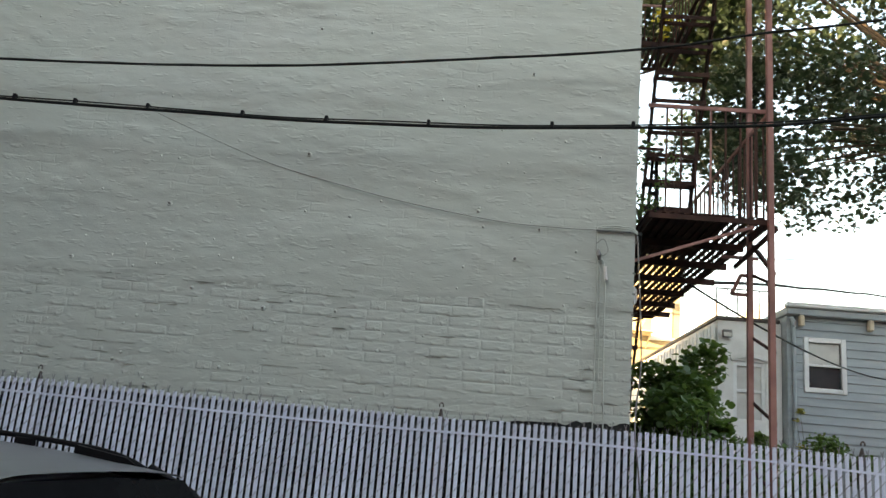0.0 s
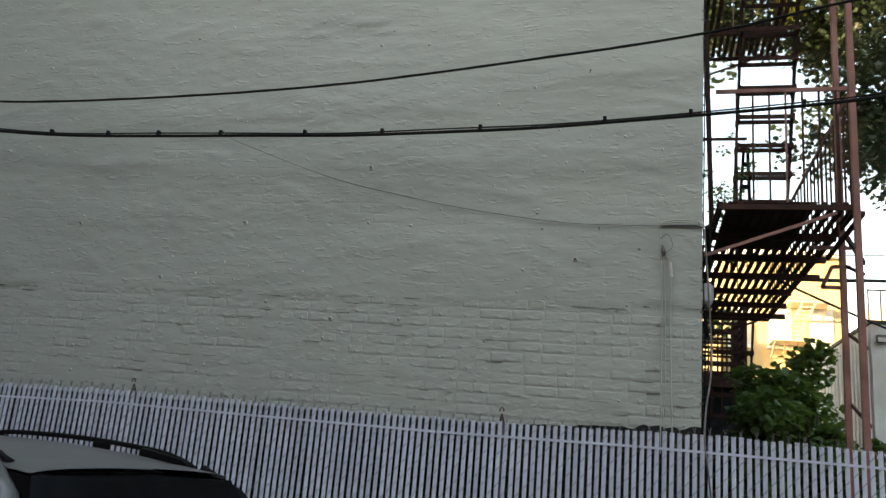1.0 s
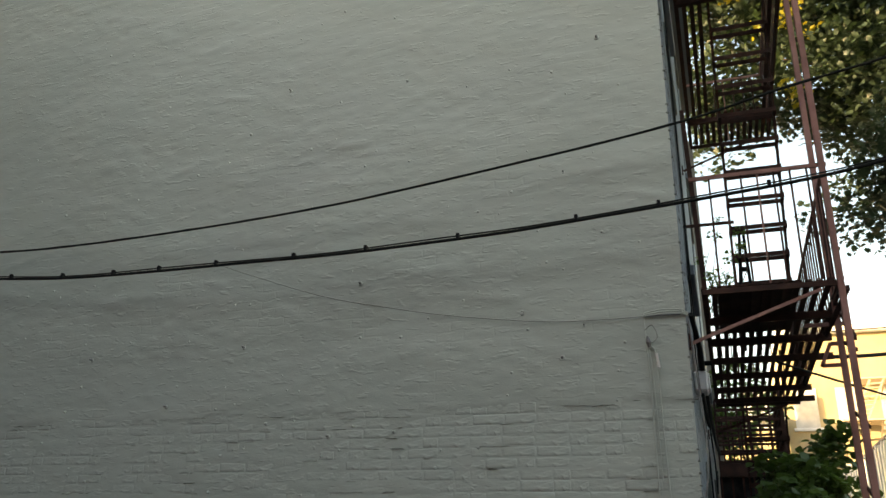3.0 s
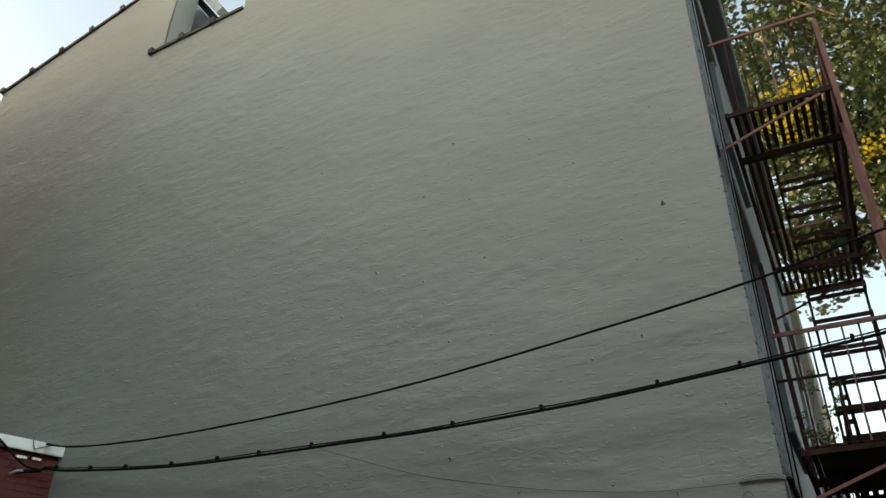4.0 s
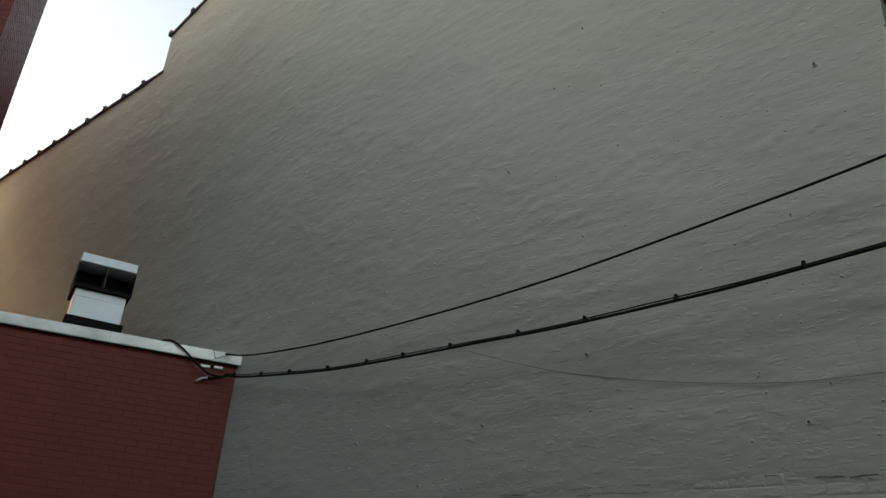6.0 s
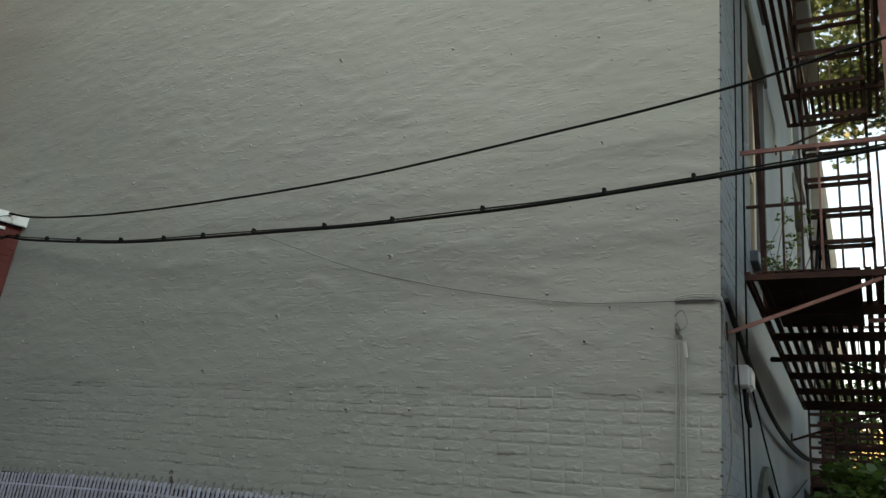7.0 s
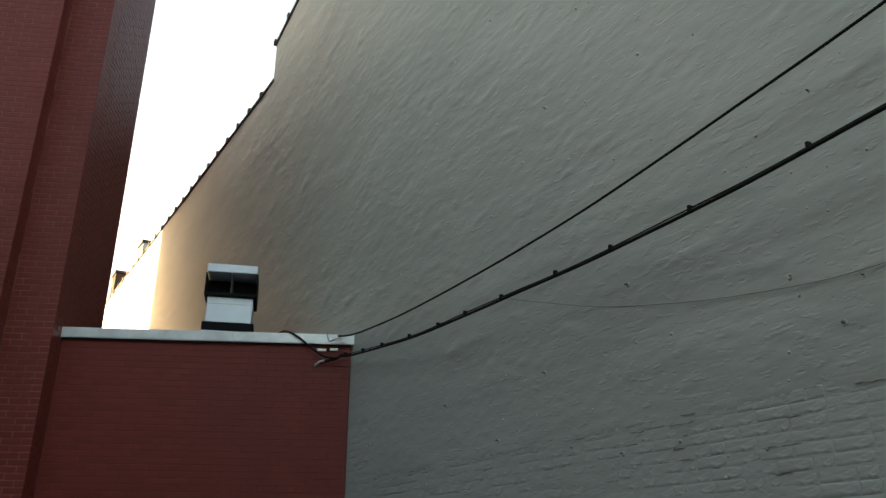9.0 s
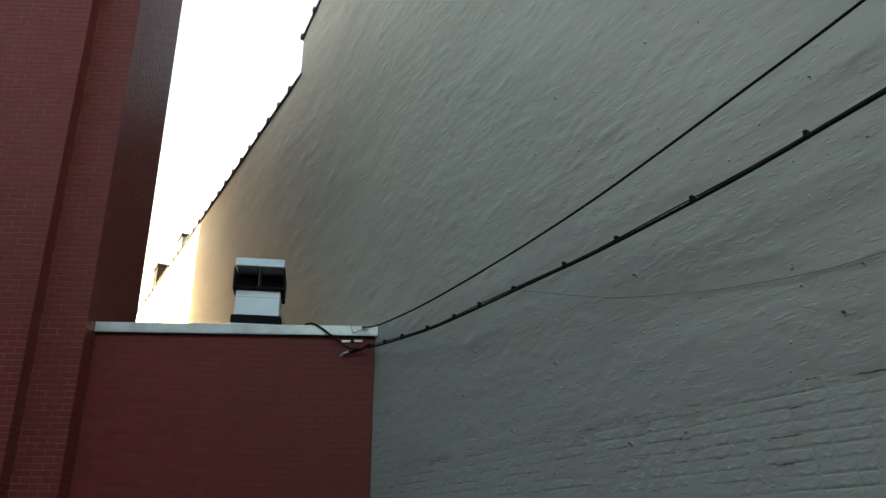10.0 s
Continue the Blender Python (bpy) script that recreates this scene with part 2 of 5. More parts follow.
# ---- mesh helpers ----
class Build:
    """Collects vertices and faces for one mesh."""

    def __init__(self):
        self.v, self.f = [], []

    def add(self, verts, faces):
        n = len(self.v)
        self.v.extend(verts)
        self.f.extend([tuple(i + n for i in f) for f in faces])
        return self

    def box(self, lo, hi, m=None, chamfer=0.0):
        (x0, y0, z0), (x1, y1, z1) = lo, hi
        vs = [(x, y, z) for z in (z0, z1) for y in (y0, y1) for x in (x0, x1)]
        fs = [(0, 2, 3, 1), (4, 5, 7, 6), (0, 1, 5, 4), (2, 6, 7, 3), (0, 4, 6, 2), (1, 3, 7, 5)]
        if chamfer:
            c = chamfer
            vs, fs = [], []
            for z in (z0, z1):
                zi = c if z == z0 else -c
                for y in (y0, y1):
                    yi = c if y == y0 else -c
                    for x in (x0, x1):
                        xi = c if x == x0 else -c
                        vs += [(x, y + yi, z + zi), (x + xi, y, z + zi), (x + xi, y + yi, z)]
            p = lambda ix, iy, iz, k: 3 * (iz * 4 + iy * 2 + ix) + k  # noqa: E731
            for s in (0, 1):
                fs.append([p(s, 0, 0, 0), p(s, 1, 0, 0), p(s, 1, 1, 0), p(s, 0, 1, 0)][:: 1 if s else -1])
                fs.append([p(0, s, 0, 1), p(1, s, 0, 1), p(1, s, 1, 1), p(0, s, 1, 1)][:: -1 if s else 1])
                fs.append([p(0, 0, s, 2), p(1, 0, s, 2), p(1, 1, s, 2), p(0, 1, s, 2)][:: 1 if s else -1])
            for a in (0, 1):
                for b in (0, 1):
                    fs.append((p(a, b, 0, 0), p(a, b, 1, 0), p(a, b, 1, 1), p(a, b, 0, 1)))
                    fs.append((p(a, 0, b, 0), p(a, 1, b, 0), p(a, 1, b, 2), p(a, 0, b, 2)))
                    fs.append((p(0, a, b, 1), p(1, a, b, 1), p(1, a, b, 2), p(0, a, b, 2)))
                    for c3 in (0, 1):
                        fs.append((p(a, b, c3, 0), p(a, b, c3, 1), p(a, b, c3, 2)))
        if m is not None:
            vs = [tuple(m @ Vector(v)) for v in vs]
        return self.add(vs, fs)

    def bar(self, a, b, w, h=None, up=(0, 0, 1)):
        """A square bar from a to b."""
        a, b = Vector(a), Vector(b)
        d = (b - a).normalized()
        u = Vector(up)
        if abs(d.dot(u)) > 0.95:
            u = Vector((0, 1, 0))
        s = d.cross(u).normalized()
        t = s.cross(d)
        s, t = s * w / 2, t * (h or w) / 2
        vs = [tuple(p + i * s + j * t) for p in (a, b) for i, j in ((-1, -1), (1, -1), (1, 1), (-1, 1))]
        return self.add(vs, [(0, 1, 2, 3), (7, 6, 5, 4), (0, 4, 5, 1), (1, 5, 6, 2), (2, 6, 7, 3), (3, 7, 4, 0)])

    def tube(self, pts, r, sides=8):
        pts = [Vector(p) for p in pts]
        rs = r if isinstance(r, (list, tuple)) else [r] * len(pts)
        vs, fs = [], []
        for i, p in enumerate(pts):
            d = (pts[min(i + 1, len(pts) - 1)] - pts[max(i - 1, 0)]).normalized()
            u = Vector((0, 0, 1)) if abs(d.z) < 0.9 else Vector((1, 0, 0))
            s = d.cross(u).normalized()
            t = s.cross(d)
            for k in range(sides):
                a = 2 * math.pi * k / sides
                vs.append(tuple(p + rs[i] * (math.cos(a) * s + math.sin(a) * t)))
        for i in range(len(pts) - 1):
            for k in range(sides):
                k2 = (k + 1) % sides
                fs.append((i * sides + k, i * sides + k2, (i + 1) * sides + k2, (i + 1) * sides + k))
        fs.append(tuple(range(sides)))
        fs.append(tuple(reversed(range((len(pts) - 1) * sides, len(pts) * sides))))
        return self.add(vs, fs)

    def prism(self, outline, z0, z1):
        """A vertical prism over a plan outline."""
        n = len(outline)
        vs = [(x, y, z0) for x, y in outline] + [(x, y, z1) for x, y in outline]
        fs = [tuple(range(n))[::-1], tuple(range(n, 2 * n))]
        fs += [(i, (i + 1) % n, n + (i + 1) % n, n + i) for i in range(n)]
        return self.add(vs, fs)

    def mesh(self, name, mat, smooth=False):
        me = bpy.data.meshes.new(name)
        me.from_pydata([tuple(v) for v in self.v], [], [tuple(f) for f in self.f])
        me.materials.append(mat)
        bm = bmesh.new()
        bm.from_mesh(me)
        bmesh.ops.recalc_face_normals(bm, faces=bm.faces)
        bm.to_mesh(me)
        bm.free()
        if smooth:
            me.polygons.foreach_set("use_smooth", [True] * len(me.polygons))
        return me


def part(name, b, mat, parent=None, label="", smooth=False):
    """Links what was built as one mesh object, under its thing."""
    ob = new(name, b.mesh(name, mat, smooth))
    if parent:
        ob.parent = parent
    if label:
        ob["label"] = label
    return ob


def thing(name, label, category, group="", at=(0, 0, 0)):
    ob = new(name)
    ob.location = at
    ob.empty_display_size = 0.1
    return tagged(ob, label, category, group)


def structure(ob, label, category):
    return tagged(ob, label, category, kind="structure")


def piece(name, me, m, parent):
    ob = new(name, me)
    ob.parent = parent
    ob.matrix_basis = m
    return ob


def box_mesh(name, lo, hi, mat, chamfer=0.0):
    return Build().box(lo, hi, None, chamfer).mesh(name, mat)


def frame_of(origin, along, out):
    """A pose whose x runs along a wall, y goes out of its face and z is up."""
    a, o = Vector((*along, 0)).normalized(), Vector((*out, 0)).normalized()
    m = Matrix.Identity(4)
    m.col[0][:3], m.col[1][:3], m.col[2][:3], m.col[3][:3] = a, o, (0, 0, 1), origin
    return m


def sheet(fn, nu, nv):
    """A grid surface from a function of u, v in 0..1."""
    b = Build()
    b.v = [fn(i / nu, j / nv) for j in range(nv + 1) for i in range(nu + 1)]
    b.f = [(j * (nu + 1) + i, j * (nu + 1) + i + 1, (j + 1) * (nu + 1) + i + 1, (j + 1) * (nu + 1) + i) for j in range(nv) for i in range(nu)]
    return b


# ---- ground ----
g = sheet(lambda u, v: ((u - 0.5) * 1600, (v - 0.5) * 1600, GROUND), 40, 40)
structure(part("ground", g, M_ASPHALT), "dark grey worn asphalt of a parking lot", "ground")
yard = Build().box((-0.0, 0.0, GROUND - 0.05), (14, 11.9, GROUND + 0.02))
structure(part("yard_ground", yard, M_SOIL), "dark bare soil of an overgrown back yard", "ground")


# ---- the painted party wall ----
def wall_top(x):
    if x < -10.05:
        return 9.66
    if x < -6.65:
        return 10.43 + (x + 10.05) * 0.315
    if x < -5.28:
        return 9.85 + (x + 6.65) * 0.08
    if x < -4.36:
        return 11.55
    return 10.06 + (x + 4.36) * 0.03


def lump(x, z):
    """Relief of old brickwork under many coats of paint."""
    warp = 0.35 * noise.noise(Vector((x * 1.3, z * 1.3, 20)))
    big = noise.noise(Vector((x * 1.8 + warp, z * 4.0 + warp, 0.3))) * 0.006 + noise.noise(Vector((x * 0.5, z * 0.8, 4))) * 0.006
    small = noise.noise(Vector((x * 6 + warp * 3, z * 13, 2))) * 0.003
    ridge = max(0.0, noise.noise(Vector((x * 3.1 + 9, z * 9 + 4 * warp, 7))) - 0.38) * 0.016
    ridge += max(0.0, noise.noise(Vector((x * 9 + 3, z * 21, 9))) - 0.45) * 0.014
    ridge -= max(0.0, noise.noise(Vector((x * 8 + 5, z * 12, 12))) - 0.5) * 0.016
    f = (z / COURSE) % 1.0
    joint = max(0.0, 1 - abs(f - 0.5) / 0.22) * 0.0012 * max(0.0, 0.2 + noise.noise(Vector((x * 0.9, z * 1.3, 11))) * 1.6)
    return -(big + small + ridge) * 1.25 + joint


def wall_skin(x0, x1, nx, nz, zb=1.93):
    def at(u, v):
        x = x0 + (x1 - x0) * u
        xt = min(max(x, x0 + 1e-4), x1 - 1e-4)
        z = zb + (wall_top(xt) - zb) * v
        edge = 2.765 + 0.58 * min(1.0, max(0.0, (-5.75 - x) / 0.25)) + 0.035 * noise.noise(Vector((x * 2.3, 0, 5))) + 0.03 * noise.noise(Vector((x * 9, 0, 6))) + 0.025 * noise.noise(Vector((x * 24, 0, 7)))
        k = min(1.0, max(0.0, (z - edge) / 0.012 + 0.5)) if x > -6.5 else 1.0
        y = lump(x, z)
        return (x, k * (y - 0.0045) + (1 - k) * (0.0 + 0.005 * noise.noise(Vector((x * 4, z * 9, 8))) + 0.3 * y), z)
    return sheet(at, nx, nz)


wall_side = new("wall_side")
structure(wall_side, "tall party wall of old brick under grey-green paint", "wall")
SPANS = [(-27.0, -10.05, 170, 120), (-10.05, -6.65, 60, 200), (-6.65, -5.28, 38, 340), (-5.28, -4.36, 28, 400), (-4.36, 0.0, 140, 380)]
for x0, x1, nx, nz in SPANS:
    part("painted_face", wall_skin(x0, x1, nx, nz), M_WALL, wall_side, smooth=True)
    zt = [wall_top(x0 + 1e-4), wall_top(x1 - 1e-4)]
    core = Build()
    xa, xb = x0, min(x1, -0.31)
    core.add([(xa, 0.02, GROUND), (xb, 0.02, GROUND), (xb, 0.02, zt[1]), (xa, 0.02, zt[0]), (xa, 0.36, GROUND), (xb, 0.36, GROUND), (xb, 0.36, zt[1]), (xa, 0.36, zt[0])],
             [(0, 1, 2, 3), (7, 6, 5, 4), (0, 4, 5, 1), (3, 2, 6, 7), (0, 3, 7, 4), (1, 5, 6, 2)])
    part("masonry_core", core, M_WALL, wall_side)
# thin closing strip at the corner, behind the painted face
part("corner_core", Build().box((-0.31, 0.02, GROUND), (-0.004, 0.012 + 0.02, 10.18)), M_WALL, wall_side)


def coping(x0, x1, z0, z1, step=0.62):
    """Dark clay coping tiles with a lapped ridge at each joint."""
    n = max(1, round((x1 - x0) / step))
    b = Build()
    for i in range(n):
        a, c = x0 + (x1 - x0) * i / n, x0 + (x1 - x0) * (i + 1) / n
        za, zc = z0 + (z1 - z0) * i / n, z0 + (z1 - z0) * (i + 1) / n
        b.bar((a + 0.004, 0.17, za + 0.025), (c - 0.004, 0.17, zc + 0.025), 0.395, 0.05)
        b.bar((a, 0.17, za + 0.04), (a + 0.07, 0.17, za + 0.04 + 0.07 * (z1 - z0) / (x1 - x0)), 0.44, 0.10)
    return b


part("coping", coping(-27.0, -10.0, 9.66, 9.66), M_COPING, wall_side, "dark clay coping tiles")
part("coping", coping(-10.1, -6.65, 10.43, 11.51), M_COPING, wall_side, "dark clay coping tiles")
part("coping", coping(-6.87, -5.30, 9.84, 9.97), M_COPING, wall_side, "dark clay coping tiles")
part("coping", coping(-5.32, -4.34, 11.55, 11.55), M_COPING, wall_side, "dark clay coping tiles")
part("coping", coping(-4.34, 0.02, 10.06, 10.19), M_COPING, wall_side, "dark clay coping tiles")

# roof behind the parapet, and the upper body of the building
part("roof", Build().box((-27, 0.36, 9.2), (-0.3, 9.0, 9.35)), M_ROOF, wall_side)

# hatch that shows in the notch of the parapet
hatch = thing("roof_hatch", "white-framed sloping roof hatch with a bluish panel behind the parapet", "roof hatch")
b = Build()
b.add([(-7.2, 0.52, 9.35), (-6.3, 0.52, 9.35), (-6.3, 0.52, 10.62), (-7.2, 0.52, 11.85), (-7.2, 1.8, 9.35), (-6.3, 1.8, 9.35), (-6.3, 1.8, 10.62), (-7.2, 1.8, 11.85)],
      [(0, 1, 2, 3), (7, 6, 5, 4), (0, 4, 5, 1), (3, 2, 6, 7), (0, 3, 7, 4), (1, 5, 6, 2)])
part("panel", b, M_SKYLIGHT, hatch, "bluish metal panel")
part("frame", Build().bar((-7.12, 0.48, 9.35), (-7.36, 0.48, 12.3), 0.24, 0.1, up=(0, 1, 0)), M_WHITE, hatch, "white painted post")
part("top_rail", Build().bar((-7.36, 0.45, 12.42), (-6.2, 0.45, 10.82), 0.12, 0.13), M_WHITE, hatch, "white painted rail")
part("gasket", Build().bar((-7.24, 0.47, 12.02), (-6.28, 0.47, 10.70), 0.1, 0.1), M_CARBLACK, hatch, "black gasket")
part("catch", Build().box((-7.09, 0.495, 11.42), (-7.04, 0.515, 11.52), None, 0.004), M_CARBLACK, hatch, "small black catch")


# ---- the building's rear face, with its windows ----
facade = new("wall_rear")
structure(facade, "rear wall painted blue-grey with dark straight window lintels", "wall")
OPEN = [(1.30, 2.33, 4.06, 6.10), (5.35, 6.60, 4.06, 6.35), (1.30, 2.33, 6.85, 8.85), (5.35, 6.60, 6.85, 9.05), (1.40, 2.34, 1.2, 2.40), (5.35, 6.6, 1.0, 2.6)]


def facade_body():
    b = Build()
    ys = sorted({0.034, 9.0, *[v for o in OPEN for v in o[:2]]})
    zs = sorted({GROUND, 10.05, *[v for o in OPEN for v in o[2:]]})
    for y0, y1 in zip(ys, ys[1:]):
        run = None
        for z0, z1 in list(zip(zs, zs[1:])) + [(99, 99)]:
            hole = z0 == 99 or any(o[0] <= y0 and y1 <= o[1] and o[2] <= z0 and z1 <= o[3] for o in OPEN)
            if hole:
                if run:
                    b.box((-0.3, y0, run[0]), (0.0, y1, run[1]))
                run = None
            else:
                run = (run[0], z1) if run else (z0, z1)
    return b


part("masonry", facade_body(), M_FACADE, facade)
for i, (y0, y1, z0, z1) in enumerate(OPEN):
    w = new(f"window_{i + 1}")
    w.parent = facade
    w["label"] = "sash window with a worn cream frame and a pale blind"
    for lo, hi in (((-0.16, y0, z0), (-0.08, y0 + 0.09, z1)), ((-0.16, y1 - 0.09, z0), (-0.08, y1, z1)), ((-0.16, y0 + 0.09, z1 - 0.1), (-0.08, y1 - 0.09, z1)), ((-0.15, y0 + 0.09, (z0 + z1) / 2 - 0.03), (-0.09, y1 - 0.09, (z0 + z1) / 2 + 0.03))):
        part("window_frame", Build().box(lo, hi, None, 0.006), M_CREAM, w)
    part("pane", Build().box((-0.14, y0 + 0.09, z0 + 0.02), (-0.13, y1 - 0.09, z1 - 0.1)), M_GLASS, w)
    part("blind", Build().box((-0.20, y0 + 0.09, z0 + 0.5), (-0.19, y1 - 0.09, z1 - 0.1)), M_BLIND, w)
    part("window_sill", Build().box((-0.3, y0 - 0.06, z0 - 0.09), (0.06, y1 + 0.06, z0 + 0.0), None, 0.008), M_FACADE, w)
    if i == 4:
        arch_head = Build()
        for k in range(12):
            a, c = math.pi * k / 12, math.pi * (k + 1) / 12
            ym, ro, ri = (y0 + y1) / 2, (y1 - y0) / 2 + 0.10, (y1 - y0) / 2 - 0.03
            vs = [(x, ym - q * math.cos(g), z1 - 0.34 + q * math.sin(g)) for x in (-0.05, 0.03) for g, q in ((a, ri), (c, ri), (c, ro), (a, ro))]
            arch_head.add(vs, [(0, 1, 2, 3), (7, 6, 5, 4), (0, 4, 5, 1), (1, 5, 6, 2), (2, 6, 7, 3), (3, 7, 4, 0)])
        part("arch_head", arch_head, M_LINTEL, w, "dark round-arched head")
        continue
    part("lintel", Build().box((-0.1, y0 - 0.13, z1 + 0.004), (0.022, y1 + 0.13, z1 + 0.23), None, 0.012), M_LINTEL, w, "dark green-grey painted lintel")
part("cornice", Build().box((-0.05, 0.0, 9.9), (0.22, 9.0, 10.25), None, 0.02), M_FACADE, facade)
structure(part("wall_neighbour", Build().box((-0.3, 9.02, GROUND), (0.12, 16, 9.3)), M_NEIGHBOUR), "cream masonry rear wall of the next house", "wall")


# ---- red building ----
RA = Vector((-0.4402, -0.8979, 0)).normalized()        # along the red wall, away from the painted wall
RN = Vector((0.8979, -0.4402, 0)).normalized()         # out of the red wall
R0 = Vector((-6.45, -0.012, 0))
LOW_L = 3.07
STEP_A, STEP_B, PIER = 0.28, 0.52, 0.48            # how far the piers stand out, and the first one's width
COP_Z = 4.23
red_m = frame_of(R0, RA[:2], RN[:2])


def plan(u, w):
    p = R0 + RA * u + RN * w
    return (p.x, p.y)


wall_red = new("wall_red")
structure(wall_red, "low wall of dark red painted brick with a metal coping", "wall")
part("masonry", Build().prism([plan(0, -0.0034), plan(LOW_L, -0.0034), plan(LOW_L, -1.32), (-8.9, -0.03), (-6.6, -0.03)], GROUND, COP_Z - 0.004), M_REDJOINT, wall_red)
cp = Build()
for u0, u1 in ((-0.03, 1.28), (1.283, 2.45), (2.453, LOW_L)):
    cp.box((u0, -0.35, COP_Z), (u1, 0.05, COP_Z + 0.012), red_m)
    cp.box((u0, 0.038, COP_Z + 0.004), (u1, 0.05, COP_Z + 0.106), red_m)
    cp.box((u0, -0.35, COP_Z + 0.10), (u1, 0.038, COP_Z + 0.112), red_m)
part("coping", cp, M_ZINC, wall_red, "dull galvanised metal coping")
# black strip that paints the coping's shade onto the wall top
part("shadow_joint", Build().box((0, 0.0, COP_Z - 0.014), (LOW_L, 0.03, COP_Z - 0.0), red_m), M_TAR_SHADE, wall_red)

tall_red = new("wall_tall_red")
structure(tall_red, "high red brick building with stepped piers", "wall")
T_TOP = 10.45
part("masonry", Build().prism([plan(LOW_L + 0.006, STEP_A - 0.003), plan(LOW_L + PIER + 0.003, STEP_A - 0.003), plan(LOW_L + PIER + 0.003, STEP_B - 0.003), plan(LOW_L + 16, STEP_B - 0.003), plan(LOW_L + 16, -4.5), plan(LOW_L + 2.4, -4.5), plan(LOW_L + 2.4, -1.23), plan(LOW_L + 0.006, -1.23)], GROUND, T_TOP), M_PINKJOINT, tall_red)
# unseen block, added so its edge shades the painted wall from the sun
far_blocker = thing("blocker_building", "unseen dark red block added to keep sun off the painted wall", "building")
part("wall", Build().prism([(-20.5, -1.40), (-11.2, -2.35), (-11.2, -4.6), (-17, -34), (-26, -34)], GROUND, 12.5), M_RED, far_blocker)
part("roof", Build().prism([(-19.9, -1.47), (-11.3, -2.40), (-11.3, -4.7), (-17.1, -33.9), (-25.9, -33.9)], 12.503, 12.65), M_ROOF, far_blocker)

# chimneys on the far end of the parapet
for cx, w, h, mat in ((-20.3, 0.5, 0.45, M_WHITEBRICK), (-24.1, 0.6, 0.75, M_BARK)):
    ch = thing("chimney", "short weathered chimney stack on the far parapet", "chimney", "chimneys", at=(cx, 0.2, 9.75))
    part("stack", Build().box((-w / 2, -0.16, -0.1), (w / 2, 0.3, h), None, 0.01), mat, ch)
    part("cap", Build().box((-w / 2 - 0.05, -0.2, h + 0.001), (w / 2 + 0.05, 0.34, h + 0.08), None, 0.01), M_COPING, ch)

# unseen brick houses added behind the camera to hold back low sky light
for i, (x0, x1, top) in enumerate(((-12.0, -2.1, 9.5), (-2.0, 7.9, 10.5), (8.0, 18.0, 9.8), (18.1, 30.0, 10.8))):
    bh = thing("blocker_house", "unseen plain red brick house added to block the low sky", "house", "houses across the lot", at=(x0, -22.0, GROUND))
    part("wall", Build().box((0, 0, 0), (x1 - x0, 7, top - GROUND)), M_RED, bh)
    part("cornice", Build().box((-0.02, 7.0, top - GROUND - 0.5), (x1 - x0 + 0.02, 7.3, top - GROUND + 0.1), None, 0.04), M_COPING, bh)
    for k in range(3):
        for s in range(3):
            cx = (x1 - x0) * (k + 0.5) / 3
            w = part("window", Build().box((cx - 0.5, 6.97, 1.0 + 3 * s), (cx + 0.5, 7.02, 2.7 + 3 * s)), M_GLASS, bh)
            part("sill", Build().box((cx - 0.6, 7.021, 0.88 + 3 * s), (cx + 0.6, 7.12, 1.0 + 3 * s), None, 0.01), M_WHITE, w)

# out-of-view building added to darken the rear wall
side_blocker = thing("blocker_building", "unseen plain dark brick house added to cut sky light on the rear wall", "building", at=(14.2, -4.0, GROUND))
part("wall", Build().box((0, 0, 0), (8.0, 14.6, 6.2)), M_RED, side_blocker)
part("cornice", Build().box((-0.25, -0.05, 6.203), (8.0, 14.65, 6.5), None, 0.03), M_COPING, side_blocker)

# ventilator standing on the low roof
vent = thing("roof_ventilator", "white sheet-metal rooftop ventilator with a near-black hood", "ventilator")
vc = Vector((-8.10, -0.905, 0))
vm = frame_of(vc, (0.3420, 0.9397), (0.9397, -0.3420))     # turned a little from the red wall
VZ = COP_Z + 0.03


def vbox(name, lo, hi, mat, parent=None, label="", c=0.008):
    return part(name, Build().box(lo, hi, vm, c), mat, parent or vent, label)


vbox("curb", (-0.305, -0.30, VZ - 0.04), (0.305, 0.30, VZ + 0.32), M_BLUEWHITE)
vbox("base_band", (-0.302, -0.297, VZ + 0.321), (0.302, 0.297, VZ + 0.429), M_NEARBLACK, None, "black band")
vbox("body", (-0.27, -0.27, VZ + 0.43), (0.27, 0.27, VZ + 0.75), M_BLUEWHITE, None, "white sheet-metal body")
vbox("seam", (-0.273, -0.273, VZ + 0.66), (0.273, 0.273, VZ + 0.665), M_ZINC)
# hood floor, back and sides share one even near-black
vbox("hood_floor", (-0.31, -0.27, VZ + 0.751), (0.31, 0.33, VZ + 0.79), M_NEARBLACK)
vbox("hood_back", (-0.31, -0.27, VZ + 0.791), (0.31, 0.0, VZ + 1.045), M_NEARBLACK)
vbox("hood_side", (-0.31, 0.001, VZ + 0.791), (-0.295, 0.33, VZ + 1.045), M_NEARBLACK)
vbox("hood_side", (0.295, 0.001, VZ + 0.791), (0.31, 0.33, VZ + 1.045), M_NEARBLACK)
vbox("divider", (-0.01, 0.001, VZ + 0.791), (0.01, 0.31, VZ + 1.045), M_COPING)
vbox("hood_roof", (-0.30, -0.28, VZ + 1.046), (0.30, 0.34, VZ + 1.15), M_BLUEWHITE, None, "bluish metal lid")


# ---- fence ----
FENCE_Y, FENCE_TOP = -0.13, 2.02
fence = thing("slatted_fence", "chain-link fence filled with pale lilac plastic slats", "fence", at=(-2.0, FENCE_Y, GROUND))


